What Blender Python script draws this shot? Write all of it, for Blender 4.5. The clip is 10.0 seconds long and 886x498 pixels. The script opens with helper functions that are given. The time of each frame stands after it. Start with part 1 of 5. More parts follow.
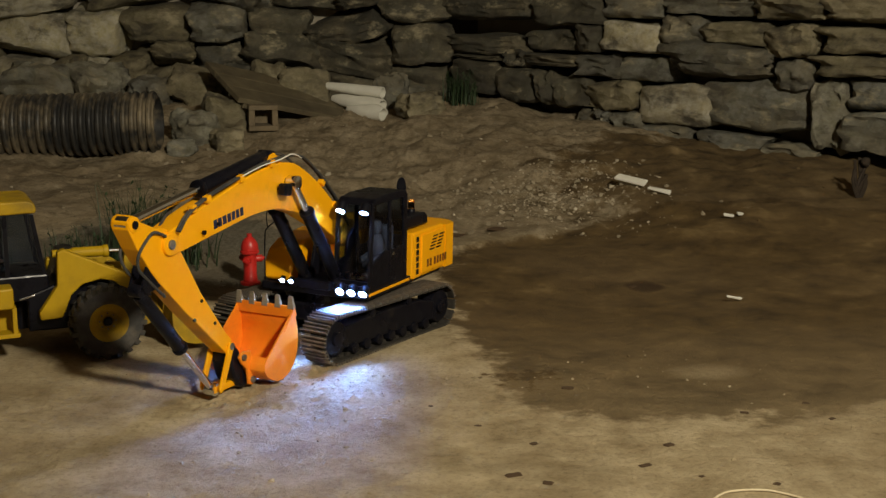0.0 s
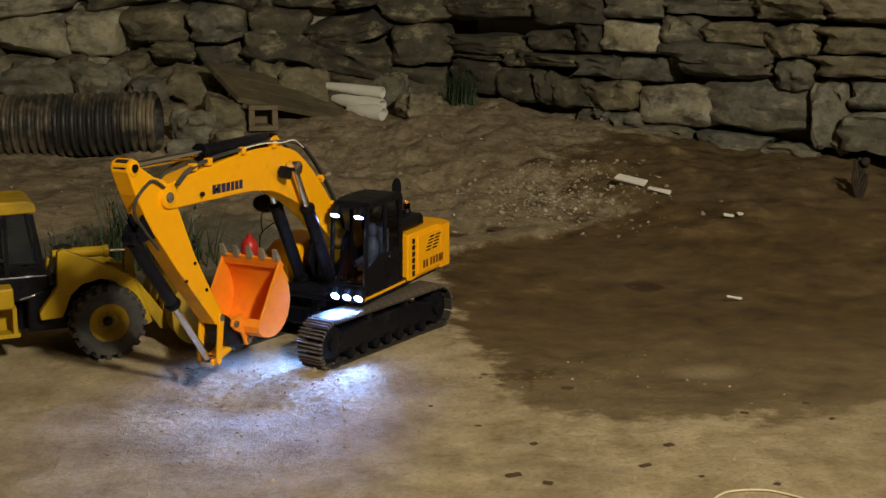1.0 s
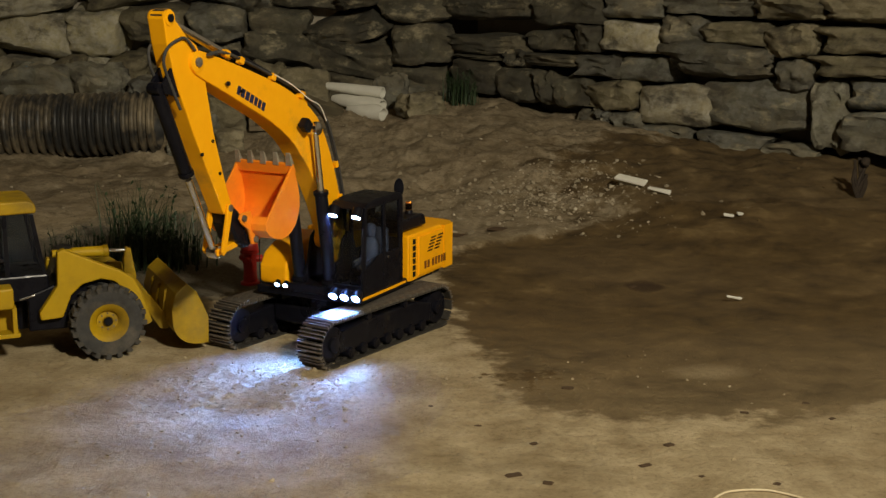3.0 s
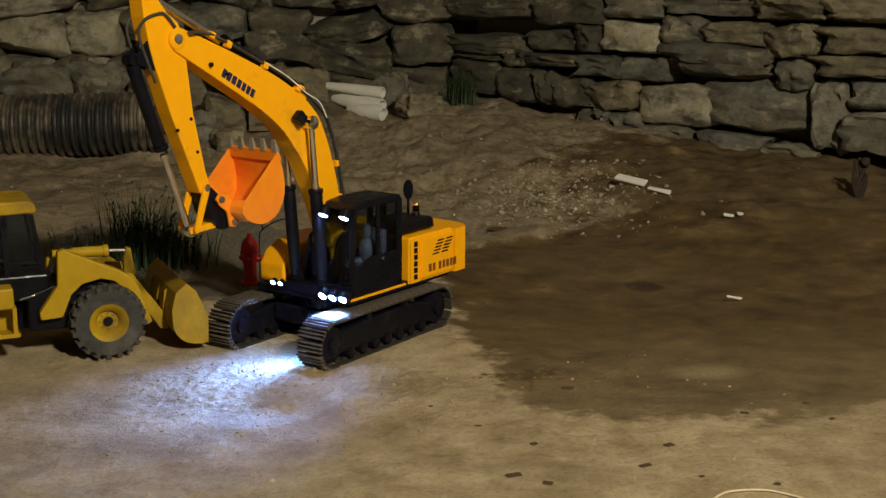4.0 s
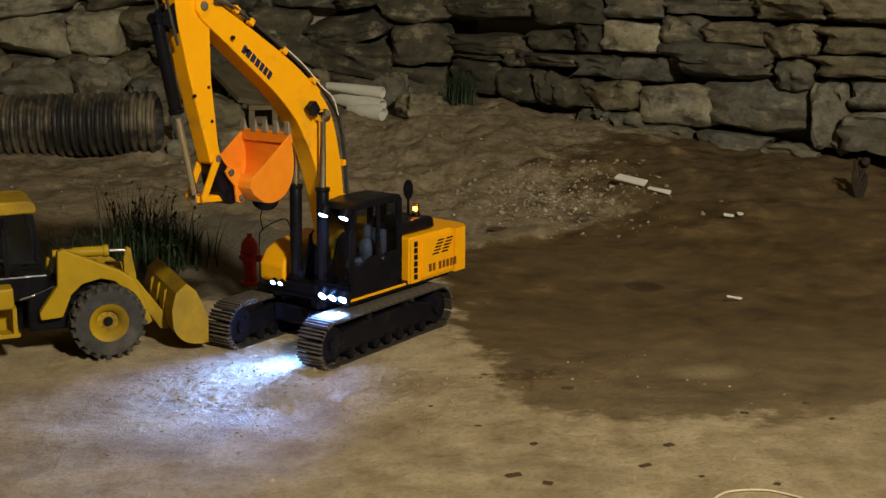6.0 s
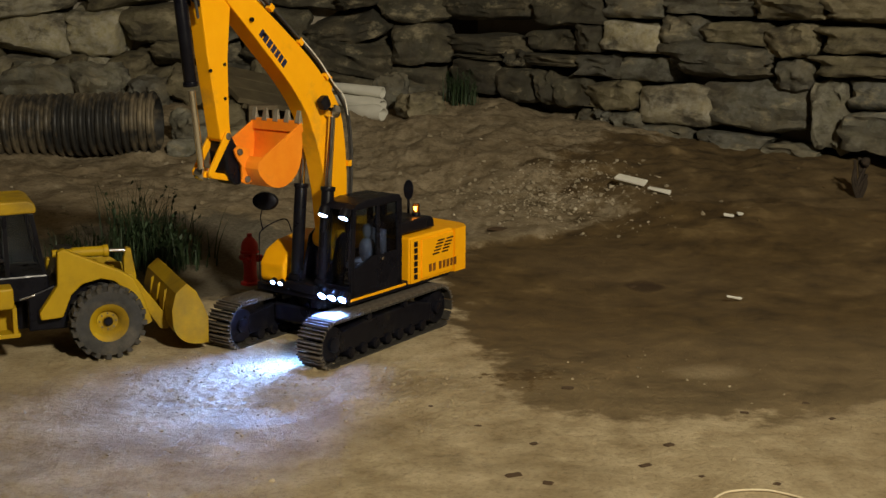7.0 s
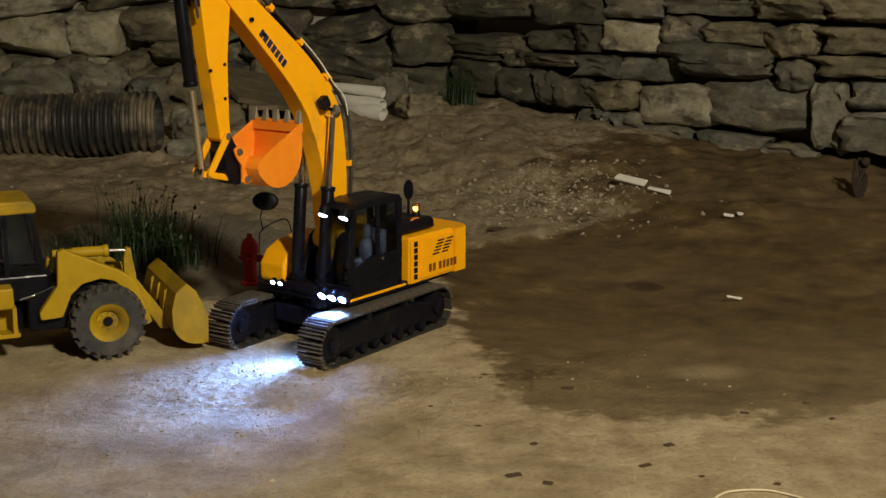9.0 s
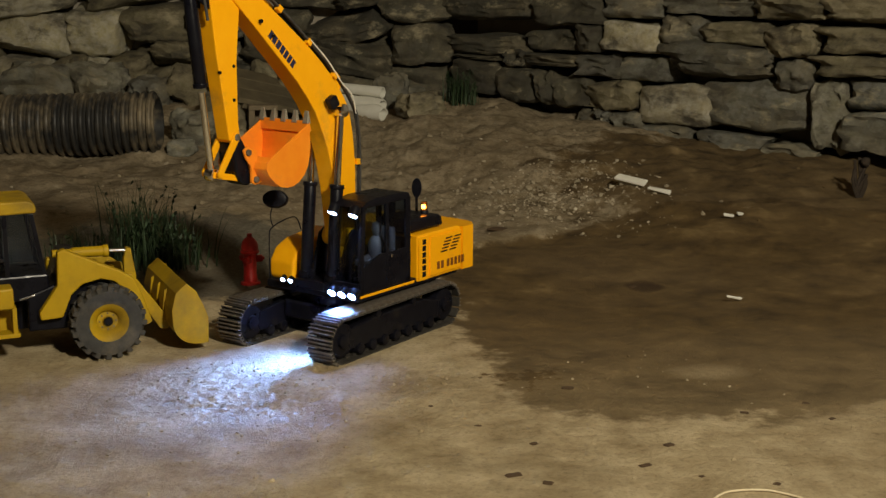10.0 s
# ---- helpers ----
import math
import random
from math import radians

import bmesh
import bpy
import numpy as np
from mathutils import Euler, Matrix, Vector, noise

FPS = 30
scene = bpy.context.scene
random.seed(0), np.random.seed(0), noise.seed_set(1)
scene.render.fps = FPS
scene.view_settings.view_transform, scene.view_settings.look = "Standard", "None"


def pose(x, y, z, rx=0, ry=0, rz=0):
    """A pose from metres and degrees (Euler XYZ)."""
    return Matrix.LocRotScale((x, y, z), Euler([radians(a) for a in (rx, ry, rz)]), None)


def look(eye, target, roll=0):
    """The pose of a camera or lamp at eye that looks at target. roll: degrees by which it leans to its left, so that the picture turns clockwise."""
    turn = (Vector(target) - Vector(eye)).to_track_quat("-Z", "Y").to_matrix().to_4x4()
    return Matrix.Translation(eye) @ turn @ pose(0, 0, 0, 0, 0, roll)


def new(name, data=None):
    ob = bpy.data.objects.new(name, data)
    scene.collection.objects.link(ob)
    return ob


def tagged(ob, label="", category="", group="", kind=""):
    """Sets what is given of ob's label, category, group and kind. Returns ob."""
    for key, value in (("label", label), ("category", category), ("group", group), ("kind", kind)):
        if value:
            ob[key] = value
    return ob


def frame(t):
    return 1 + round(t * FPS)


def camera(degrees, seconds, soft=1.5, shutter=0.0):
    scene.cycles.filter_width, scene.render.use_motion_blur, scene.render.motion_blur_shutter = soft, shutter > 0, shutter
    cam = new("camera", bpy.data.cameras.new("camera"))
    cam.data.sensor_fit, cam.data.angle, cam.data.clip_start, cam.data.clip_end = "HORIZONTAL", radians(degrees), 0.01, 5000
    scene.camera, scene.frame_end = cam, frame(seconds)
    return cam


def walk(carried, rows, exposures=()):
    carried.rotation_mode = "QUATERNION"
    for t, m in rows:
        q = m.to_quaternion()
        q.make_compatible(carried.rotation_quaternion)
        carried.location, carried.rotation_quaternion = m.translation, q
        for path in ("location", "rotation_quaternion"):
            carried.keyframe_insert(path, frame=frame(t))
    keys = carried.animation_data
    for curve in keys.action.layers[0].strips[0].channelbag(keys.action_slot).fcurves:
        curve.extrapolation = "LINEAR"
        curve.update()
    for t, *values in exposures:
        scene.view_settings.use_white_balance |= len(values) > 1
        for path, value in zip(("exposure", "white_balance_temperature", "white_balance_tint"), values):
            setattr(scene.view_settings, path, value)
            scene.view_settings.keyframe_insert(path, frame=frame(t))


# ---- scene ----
# The camera stands still, low and a little over two metres from the machine.
cam = camera(39.23, 10.0, soft=1.4)
EYE = Matrix.Translation((0, 0, 0.713)) @ pose(0, 0, 0, 90 - 12.0, 0, 0) @ pose(0, 0, 0, 0, 0, 0.35)
walk(cam, [(0, EYE), (10, EYE)])

# ---- light: one warm lamp under the ceiling, behind and above the camera ----
world = bpy.data.worlds.new("basement_air")
scene.world = world
world.use_nodes = True
world.node_tree.nodes["Background"].inputs[0].default_value = (0.9, 0.75, 0.55, 1)
world.node_tree.nodes["Background"].inputs[1].default_value = 0.02
LAMP_POWER = 91
LED = 12500
EXPOSURE = 0.0
scene.view_settings.exposure = EXPOSURE


# ---- materials ----
def nodes_of(name):
    m = bpy.data.materials.new(name)
    m.use_nodes = True
    return m, m.node_tree.nodes, m.node_tree.links, m.node_tree.nodes["Principled BSDF"]


def noise_node(n, l, scale, detail=6, rough=0.6, coord=None):
    t = n.new("ShaderNodeTexNoise")
    t.inputs["Scale"].default_value, t.inputs["Detail"].default_value, t.inputs["Roughness"].default_value = scale, detail, rough
    if coord is not None:
        l.new(coord, t.inputs["Vector"])
    return t


def ramp(n, l, source, stops):
    r = n.new("ShaderNodeValToRGB")
    while len(r.color_ramp.elements) < len(stops):
        r.color_ramp.elements.new(0.5)
    for e, (p, c) in zip(r.color_ramp.elements, stops):
        e.position, e.color = p, (*c, 1) if len(c) == 3 else c
    l.new(source, r.inputs[0])
    return r


def mix(n, l, fac, a, b, kind="MIX"):
    m = n.new("ShaderNodeMix")
    m.data_type, m.blend_type = "RGBA", kind
    for socket, value in ((m.inputs[0], fac), (m.inputs[6], a), (m.inputs[7], b)):
        if hasattr(value, "is_linked"):
            l.new(value, socket)
        elif isinstance(value, (int, float)):
            socket.default_value = value
        else:
            socket.default_value = (*value, 1)
    return m.outputs[2]


def bump(n, l, bsdf, height, strength=0.4, distance=0.002):
    b = n.new("ShaderNodeBump")
    b.inputs["Strength"].default_value, b.inputs["Distance"].default_value = strength, distance
    l.new(height, b.inputs["Height"])
    l.new(b.outputs[0], bsdf.inputs["Normal"])


def surface(name, colour, other, rough=0.5, metal=0.0, grain=60, dirt=None, dirt_amount=0.4, relief=0.0008, spread=0.15, coat=0.0):
    """Two tones over fine grain, dirt in patches, a little relief and uneven gloss."""
    m, n, l, b = nodes_of(name)
    at = n.new("ShaderNodeTexCoord").outputs["Object"]
    fine = noise_node(n, l, grain, 5, 0.6, at)
    col = ramp(n, l, fine.outputs[0], [(0.32, colour), (0.72, other)]).outputs[0]
    if dirt:
        broad = noise_node(n, l, grain / 5, 7, 0.68, at)
        mask = ramp(n, l, broad.outputs[0], [(0.62 - 0.25 * dirt_amount, (0, 0, 0)), (0.86 - 0.25 * dirt_amount, (1, 1, 1))]).outputs[0]
        col = mix(n, l, mask, col, dirt)
    l.new(col, b.inputs["Base Color"])
    b.inputs["Metallic"].default_value = metal
    b.inputs["Coat Weight"].default_value = coat
    gloss = noise_node(n, l, grain / 3, 4, 0.6, at)
    l.new(ramp(n, l, gloss.outputs[0], [(0.3, (rough - spread,) * 3), (0.7, (min(1, rough + spread),) * 3)]).outputs[0], b.inputs["Roughness"])
    bump(n, l, b, fine.outputs[0], 0.5, relief)
    return m


def glow(name, colour, strength):
    m, n, l, b = nodes_of(name)
    b.inputs["Base Color"].default_value = (*colour, 1)
    b.inputs["Emission Color"].default_value = (*colour, 1)
    b.inputs["Emission Strength"].default_value = strength
    return m


YELLOW = surface("yellow_paint", (0.93, 0.4, 0.002), (0.97, 0.44, 0.004), 0.42, 0, 40, (0.5, 0.25, 0.03), 0.12, 0.0002, 0.08)
LOADER_YELLOW = surface("dull_yellow_paint", (0.4, 0.245, 0.002), (0.48, 0.3, 0.004), 0.55, 0, 30, (0.15, 0.1, 0.02), 0.55, 0.0003)
for paint in (YELLOW, LOADER_YELLOW):
    paint.node_tree.nodes["Principled BSDF"].inputs["Specular IOR Level"].default_value = 0.3
ORANGE = surface("orange_paint", (0.88, 0.235, 0.01), (0.94, 0.295, 0.016), 0.42, 0, 40, (0.6, 0.16, 0.03), 0.2, 0.0003)
BLACK = surface("black_paint", (0.004, 0.004, 0.007), (0.008, 0.008, 0.012), 0.34, 0, 60, (0.03, 0.025, 0.018), 0.08, 0.0002)
BLACK.node_tree.nodes["Principled BSDF"].inputs["Specular IOR Level"].default_value = 0.17
RUBBER = surface("black_rubber", (0.028, 0.027, 0.026), (0.05, 0.047, 0.043), 0.8, 0, 80, (0.12, 0.1, 0.075), 0.5, 0.0006)
STEEL = surface("worn_track_steel", (0.13, 0.11, 0.088), (0.26, 0.225, 0.185), 0.55, 0.5, 90, (0.12, 0.085, 0.055), 0.6, 0.0005)
SHOE_PLATE = surface("dirty_track_plate", (0.03, 0.027, 0.023), (0.06, 0.052, 0.043), 0.7, 0.3, 90, (0.1, 0.075, 0.05), 0.4, 0.0005)
CHROME = surface("chrome_rod", (0.75, 0.75, 0.76), (0.82, 0.82, 0.83), 0.16, 1.0, 60, None, 0, 0.0001, 0.05)
TOOTH = surface("bare_tooth_steel", (0.3, 0.27, 0.21), (0.42, 0.38, 0.3), 0.5, 0.5, 90, (0.2, 0.15, 0.09), 0.4, 0.0004)
RED = surface("red_paint", (0.48, 0.016, 0.014), (0.58, 0.028, 0.02), 0.4, 0, 60, (0.2, 0.02, 0.015), 0.25, 0.0003)
NAVY = surface("dark_lettering", (0.012, 0.014, 0.05), (0.02, 0.022, 0.07), 0.5, 0, 60)
BROWN = surface("brown_lettering", (0.16, 0.05, 0.006), (0.22, 0.07, 0.01), 0.5, 0, 60)
SEAT = surface("grey_upholstery", (0.035, 0.04, 0.055), (0.06, 0.065, 0.085), 0.7, 0, 90)
WHITE_PVC = surface("white_plastic", (0.72, 0.7, 0.62), (0.82, 0.8, 0.72), 0.5, 0, 14, (0.5, 0.45, 0.34), 0.25, 0.001)
PIPE_PLASTIC = surface("black_drain_plastic", (0.022, 0.022, 0.024), (0.055, 0.052, 0.047), 0.4, 0, 22, (0.34, 0.27, 0.17), 0.6, 0.001)
PLANK = surface("weathered_wood", (0.1, 0.08, 0.045), (0.18, 0.145, 0.085), 0.85, 0, 12, (0.05, 0.037, 0.022), 0.5, 0.003)
CONCRETE = surface("grey_concrete", (0.15, 0.115, 0.07), (0.22, 0.17, 0.105), 0.9, 0, 18, (0.2, 0.15, 0.09), 0.4, 0.003)
PLASTER = surface("rough_basement_plaster", (0.3, 0.26, 0.2), (0.4, 0.35, 0.28), 0.9, 0, 5, (0.22, 0.18, 0.13), 0.4, 0.006)
BRASS = surface("pale_rope_fibre", (0.6, 0.5, 0.32), (0.74, 0.64, 0.44), 0.8, 0, 60)
LED_WHITE = glow("led_chip", (0.15, 0.33, 1.0), LED)
LED_DIM = glow("cab_lamp_chip", (0.15, 0.33, 1.0), LED * 0.17)
LED_SIDE = glow("side_lamp_chip", (0.15, 0.33, 1.0), LED * 0.45)
# weak glow of its own, standing in for chip light thrown back
LED_BOWL = glow("led_bowl_glow", (0.55, 0.75, 1.0), 30)
AMBER_GLOW = glow("amber_bulb", (1.0, 0.42, 0.06), 30)


def glass_material(name, tint, rough=0.03):
    m, n, l, b = nodes_of(name)
    b.inputs["Base Color"].default_value = (*tint, 1)
    b.inputs["Transmission Weight"].default_value = 1
    b.inputs["Roughness"].default_value = rough
    b.inputs["IOR"].default_value = 1.3
    return m


GLASS = glass_material("tinted_cab_glass", (0.35, 0.42, 0.55))
AMBER_GLASS = glass_material("amber_dome", (1.0, 0.5, 0.15), 0.2)


def stone_material(name, tones):
    """Grey, olive and tan patches, layered along the bed, with dark stains and a pale crust."""
    m, n, l, b = nodes_of(name)
    at = n.new("ShaderNodeNewGeometry").outputs["Position"]
    rnd = n.new("ShaderNodeObjectInfo").outputs["Random"]
    shift = n.new("ShaderNodeVectorMath")
    shift.operation = "ADD"
    l.new(at, shift.inputs[0])
    l.new(rnd, shift.inputs[1])
    beds = n.new("ShaderNodeVectorMath")
    beds.operation = "MULTIPLY"
    l.new(shift.outputs[0], beds.inputs[0])
    beds.inputs[1].default_value = (1, 1, 1.7)
    tone = ramp(n, l, rnd, tones).outputs[0]
    fine = noise_node(n, l, 22, 10, 0.74, shift.outputs[0])
    broad = noise_node(n, l, 5.0, 6, 0.7, shift.outputs[0])
    layer = noise_node(n, l, 7, 8, 0.7, beds.outputs[0])
    col = mix(n, l, ramp(n, l, fine.outputs[0], [(0.36, (0, 0, 0)), (0.64, (1, 1, 1))]).outputs[0], tone, (0.29, 0.285, 0.23), "OVERLAY")
    col = mix(n, l, ramp(n, l, broad.outputs[0], [(0.46, (0, 0, 0)), (0.62, (0.65, 0.65, 0.65))]).outputs[0], col, (0.18, 0.15, 0.095))
    col = mix(n, l, ramp(n, l, layer.outputs[0], [(0.36, (0.8, 0.8, 0.8)), (0.5, (0, 0, 0))]).outputs[0], col, (0.055, 0.047, 0.036))
    col = mix(n, l, ramp(n, l, layer.outputs[0], [(0.55, (0, 0, 0)), (0.68, (0.8, 0.8, 0.8))]).outputs[0], col, (0.44, 0.38, 0.25))
    l.new(col, b.inputs["Base Color"])
    b.inputs["Roughness"].default_value = 0.86
    both = mix(n, l, 0.5, fine.outputs[0], layer.outputs[0])
    bump(n, l, b, both, 1.0, 0.022)
    return m


STONE = stone_material("field_stone", [(0, (0.12, 0.115, 0.1)), (0.35, (0.24, 0.228, 0.19)), (0.6, (0.2, 0.2, 0.185)), (0.85, (0.31, 0.295, 0.24)), (1, (0.4, 0.38, 0.32))])
PALE_STONE = stone_material("pale_limestone", [(0, (0.5, 0.47, 0.38)), (1, (0.64, 0.6, 0.5))])
# a darker tone, used for the stones round the inner corner
DARK_STONE = stone_material("dark_field_stone", [(0, (0.06, 0.056, 0.045)), (1, (0.14, 0.128, 0.095))])
TAN_STONE = stone_material("tan_sandstone", [(0, (0.2, 0.175, 0.115)), (0.5, (0.26, 0.225, 0.145)), (1, (0.35, 0.3, 0.2))])


def soil_material():
    m, n, l, b = nodes_of("clay_soil")
    at = n.new("ShaderNodeTexCoord").outputs["Object"]
    fine = noise_node(n, l, 110, 8, 0.72, at)
    mid = noise_node(n, l, 9, 8, 0.66, at)
    broad = noise_node(n, l, 1.8, 6, 0.6, at)
    clay = ramp(n, l, mid.outputs[0], [(0.33, (0.3, 0.225, 0.122)), (0.5, (0.46, 0.365, 0.22)), (0.67, (0.6, 0.49, 0.315))]).outputs[0]
    earth = ramp(n, l, mid.outputs[0], [(0.32, (0.04, 0.024, 0.008)), (0.47, (0.1, 0.063, 0.023)), (0.58, (0.135, 0.087, 0.033)), (0.74, (0.25, 0.17, 0.075))]).outputs[0]
    heap = ramp(n, l, mid.outputs[0], [(0.3, (0.145, 0.113, 0.07)), (0.48, (0.29, 0.23, 0.148)), (0.72, (0.47, 0.385, 0.265))]).outputs[0]
    # the damp patch: an oval with a wandering edge
    sep = n.new("ShaderNodeSeparateXYZ")
    l.new(at, sep.inputs[0])

    def calc(op, a, c=0.0):
        k = n.new("ShaderNodeMath")
        k.operation = op
        for s, v in ((k.inputs[0], a), (k.inputs[1], c)):
            if hasattr(v, "is_linked"):
                l.new(v, s)
            else:
                s.default_value = v
        return k.outputs[0]

    def oval(cx, cy, rx, ry, power=2.0):
        dx = calc("POWER", calc("ABSOLUTE", calc("DIVIDE", calc("SUBTRACT", sep.outputs[0], cx), rx)), power)
        dy = calc("POWER", calc("ABSOLUTE", calc("DIVIDE", calc("SUBTRACT", sep.outputs[1], cy), ry)), power)
        return calc("ADD", dx, dy)

    edge = calc("ADD", oval(0.95, 2.86, 0.99, 0.94, 2.5), calc("MULTIPLY", calc("SUBTRACT", mid.outputs[0], 0.5), 0.9))
    edge = calc("ADD", edge, calc("MULTIPLY", calc("SUBTRACT", broad.outputs[0], 0.5), 0.5))
    damp = ramp(n, l, edge, [(0.86, (1, 1, 1)), (1.08, (0, 0, 0))]).outputs[0]
    tongue = calc("ADD", oval(0.33, 2.2, 0.25, 0.23), calc("MULTIPLY", calc("SUBTRACT", mid.outputs[0], 0.5), 1.4))
    damp = mix(n, l, 1.0, damp, ramp(n, l, tongue, [(0.75, (1, 1, 1)), (1.15, (0, 0, 0))]).outputs[0], "LIGHTEN")
    # it dries out towards its near edge, and ends at the lip of a dry terrace behind
    moist = n.new("ShaderNodeMapRange")
    l.new(calc("ADD", sep.outputs[1], calc("MULTIPLY", calc("SUBTRACT", mid.outputs[0], 0.5), 0.9)), moist.inputs[0])
    moist.inputs[1].default_value, moist.inputs[2].default_value, moist.inputs[3].default_value = 1.95, 2.75, 0.72
    damp = mix(n, l, 1.0, damp, moist.outputs[0], "MULTIPLY")
    lip = calc("SUBTRACT", calc("SUBTRACT", sep.outputs[1], 3.292), calc("MULTIPLY", calc("SUBTRACT", sep.outputs[0], 0.024), 0.859))
    lip = calc("ADD", lip, calc("MULTIPLY", calc("SUBTRACT", fine.outputs[0], 0.5), 0.06))
    damp = mix(n, l, 1.0, damp, ramp(n, l, lip, [(0.0, (1, 1, 1)), (0.03, (0.12, 0.12, 0.12))]).outputs[0], "MULTIPLY")
    clump = calc("ADD", oval(0.16, 2.2, 0.09, 0.07), calc("MULTIPLY", calc("SUBTRACT", noise_node(n, l, 26, 7, 0.7, at).outputs[0], 0.45), 6.0))
    damp = mix(n, l, 1.0, damp, ramp(n, l, clump, [(0.5, (1, 1, 1)), (1.3, (0, 0, 0))]).outputs[0], "LIGHTEN")
    dry = calc("ADD", oval(1.0, 1.84, 0.46, 0.32), calc("MULTIPLY", calc("SUBTRACT", mid.outputs[0], 0.5), 1.6))
    damp = mix(n, l, 1.0, damp, ramp(n, l, dry, [(0.8, (0, 0, 0)), (1.2, (1, 1, 1))]).outputs[0], "MULTIPLY")
    scuff = calc("ADD", oval(0.506, 2.285, 0.09, 0.055), calc("MULTIPLY", calc("SUBTRACT", mid.outputs[0], 0.5), 3.0))
    damp = mix(n, l, 1.0, damp, ramp(n, l, scuff, [(-0.2, (0.45, 0.45, 0.45)), (1.3, (1, 1, 1))]).outputs[0], "MULTIPLY")
    far = calc("ADD", oval(1.25, 4.2, 0.95, 0.9), calc("MULTIPLY", calc("SUBTRACT", mid.outputs[0], 0.5), 2.2))
    damp = mix(n, l, 1.0, damp, ramp(n, l, far, [(0.7, (0.9, 0.9, 0.9)), (1.25, (0, 0, 0))]).outputs[0], "LIGHTEN")
    rise = n.new("ShaderNodeMapRange")
    l.new(calc("ADD", sep.outputs[1], calc("MULTIPLY", calc("SUBTRACT", mid.outputs[0], 0.5), 1.2)), rise.inputs[0])
    rise.inputs[1].default_value, rise.inputs[2].default_value = 2.9, 3.6
    spots = noise_node(n, l, 24, 9, 0.75, at)
    heap = mix(n, l, ramp(n, l, spots.outputs[0], [(0.38, (0.75, 0.75, 0.75)), (0.5, (0, 0, 0))]).outputs[0], heap, (0.13, 0.1, 0.055))
    heap = mix(n, l, ramp(n, l, spots.outputs[0], [(0.56, (0, 0, 0)), (0.68, (0.6, 0.6, 0.6))]).outputs[0], heap, (0.52, 0.46, 0.34))
    col = mix(n, l, rise.outputs[0], clay, heap)
    bank = calc("ADD", oval(-0.7, 3.1, 0.56, 0.4), calc("MULTIPLY", calc("SUBTRACT", mid.outputs[0], 0.5), 2.4))
    gravel = ramp(n, l, fine.outputs[0], [(0.35, (0.055, 0.052, 0.043)), (0.6, (0.14, 0.13, 0.105)), (0.75, (0.24, 0.22, 0.17))]).outputs[0]
    col = mix(n, l, ramp(n, l, bank, [(0.6, (0.9, 0.9, 0.9)), (1.2, (0, 0, 0))]).outputs[0], col, gravel)
    col = mix(n, l, damp, col, earth)
    col = mix(n, l, ramp(n, l, broad.outputs[0], [(0.42, (0, 0, 0)), (0.75, (0.45, 0.45, 0.45))]).outputs[0], col, (0.2, 0.14, 0.075))
    col = mix(n, l, ramp(n, l, fine.outputs[0], [(0.3, (0.5, 0.5, 0.5)), (0.5, (0, 0, 0))]).outputs[0], col, (0.12, 0.085, 0.05))
    wet = calc("ADD", oval(0.5, 3.0, 0.055, 0.06), calc("MULTIPLY", calc("SUBTRACT", fine.outputs[0], 0.5), 1.6))
    col = mix(n, l, ramp(n, l, wet, [(0.5, (0.7, 0.7, 0.7)), (1.2, (0, 0, 0))]).outputs[0], col, (0.035, 0.018, 0.01))
    l.new(col, b.inputs["Base Color"])
    b.inputs["Roughness"].default_value = 0.93
    b.inputs["Specular IOR Level"].default_value = 0.25
    clots = noise_node(n, l, 38, 7, 0.7, at)
    both = mix(n, l, 0.5, mix(n, l, 0.55, fine.outputs[0], clots.outputs[0]), mid.outputs[0])
    bump(n, l, b, both, 1.0, 0.014)
    return m


SOIL = soil_material()


# ---- building helpers ----
def part(name, bm, material, parent=None, label="", smooth=False):
    """Links a bmesh as one mesh object, under a thing or under a part."""
    me = bpy.data.meshes.new(name)
    bmesh.ops.recalc_face_normals(bm, faces=bm.faces)
    bm.to_mesh(me)
    bm.free()
    me.materials.append(material)
    if smooth:
        me.polygons.foreach_set("use_smooth", [True] * len(me.polygons))
        me.set_sharp_from_angle(angle=radians(40))
    ob = new(name, me)
    ob.parent = parent
    if label:
        tagged(ob, label)
    return ob


def thing(name, m, label, category, group="", kind=""):
    ob = new(name)
    ob.empty_display_size = 0.05
    ob.matrix_basis = m
    return tagged(ob, label, category, group, kind)


def soften(bm, width, segments=2):
    if width:
        edges = [e for e in bm.edges if len(e.link_faces) == 2 and e.calc_face_angle(0) > 0.5]
        bmesh.ops.bevel(bm, geom=edges, offset=width, segments=segments, profile=0.5, affect="EDGES", clamp_overlap=True)
    return bm


def join(*bms):
    out = bms[0]
    for other in bms[1:]:
        me = bpy.data.meshes.new("joined")
        other.to_mesh(me)
        other.free()
        out.from_mesh(me)
        bpy.data.meshes.remove(me)
    return out


def block(x0, x1, y0, y1, z0, z1, bevel=0.001, m=None):
    bm = bmesh.new()
    bmesh.ops.create_cube(bm, size=1, matrix=Matrix.Translation(((x0 + x1) / 2, (y0 + y1) / 2, (z0 + z1) / 2)) @ Matrix.Diagonal((x1 - x0, y1 - y0, z1 - z0, 1)))
    soften(bm, bevel)
    if m is not None:
        bm.transform(m)
    return bm


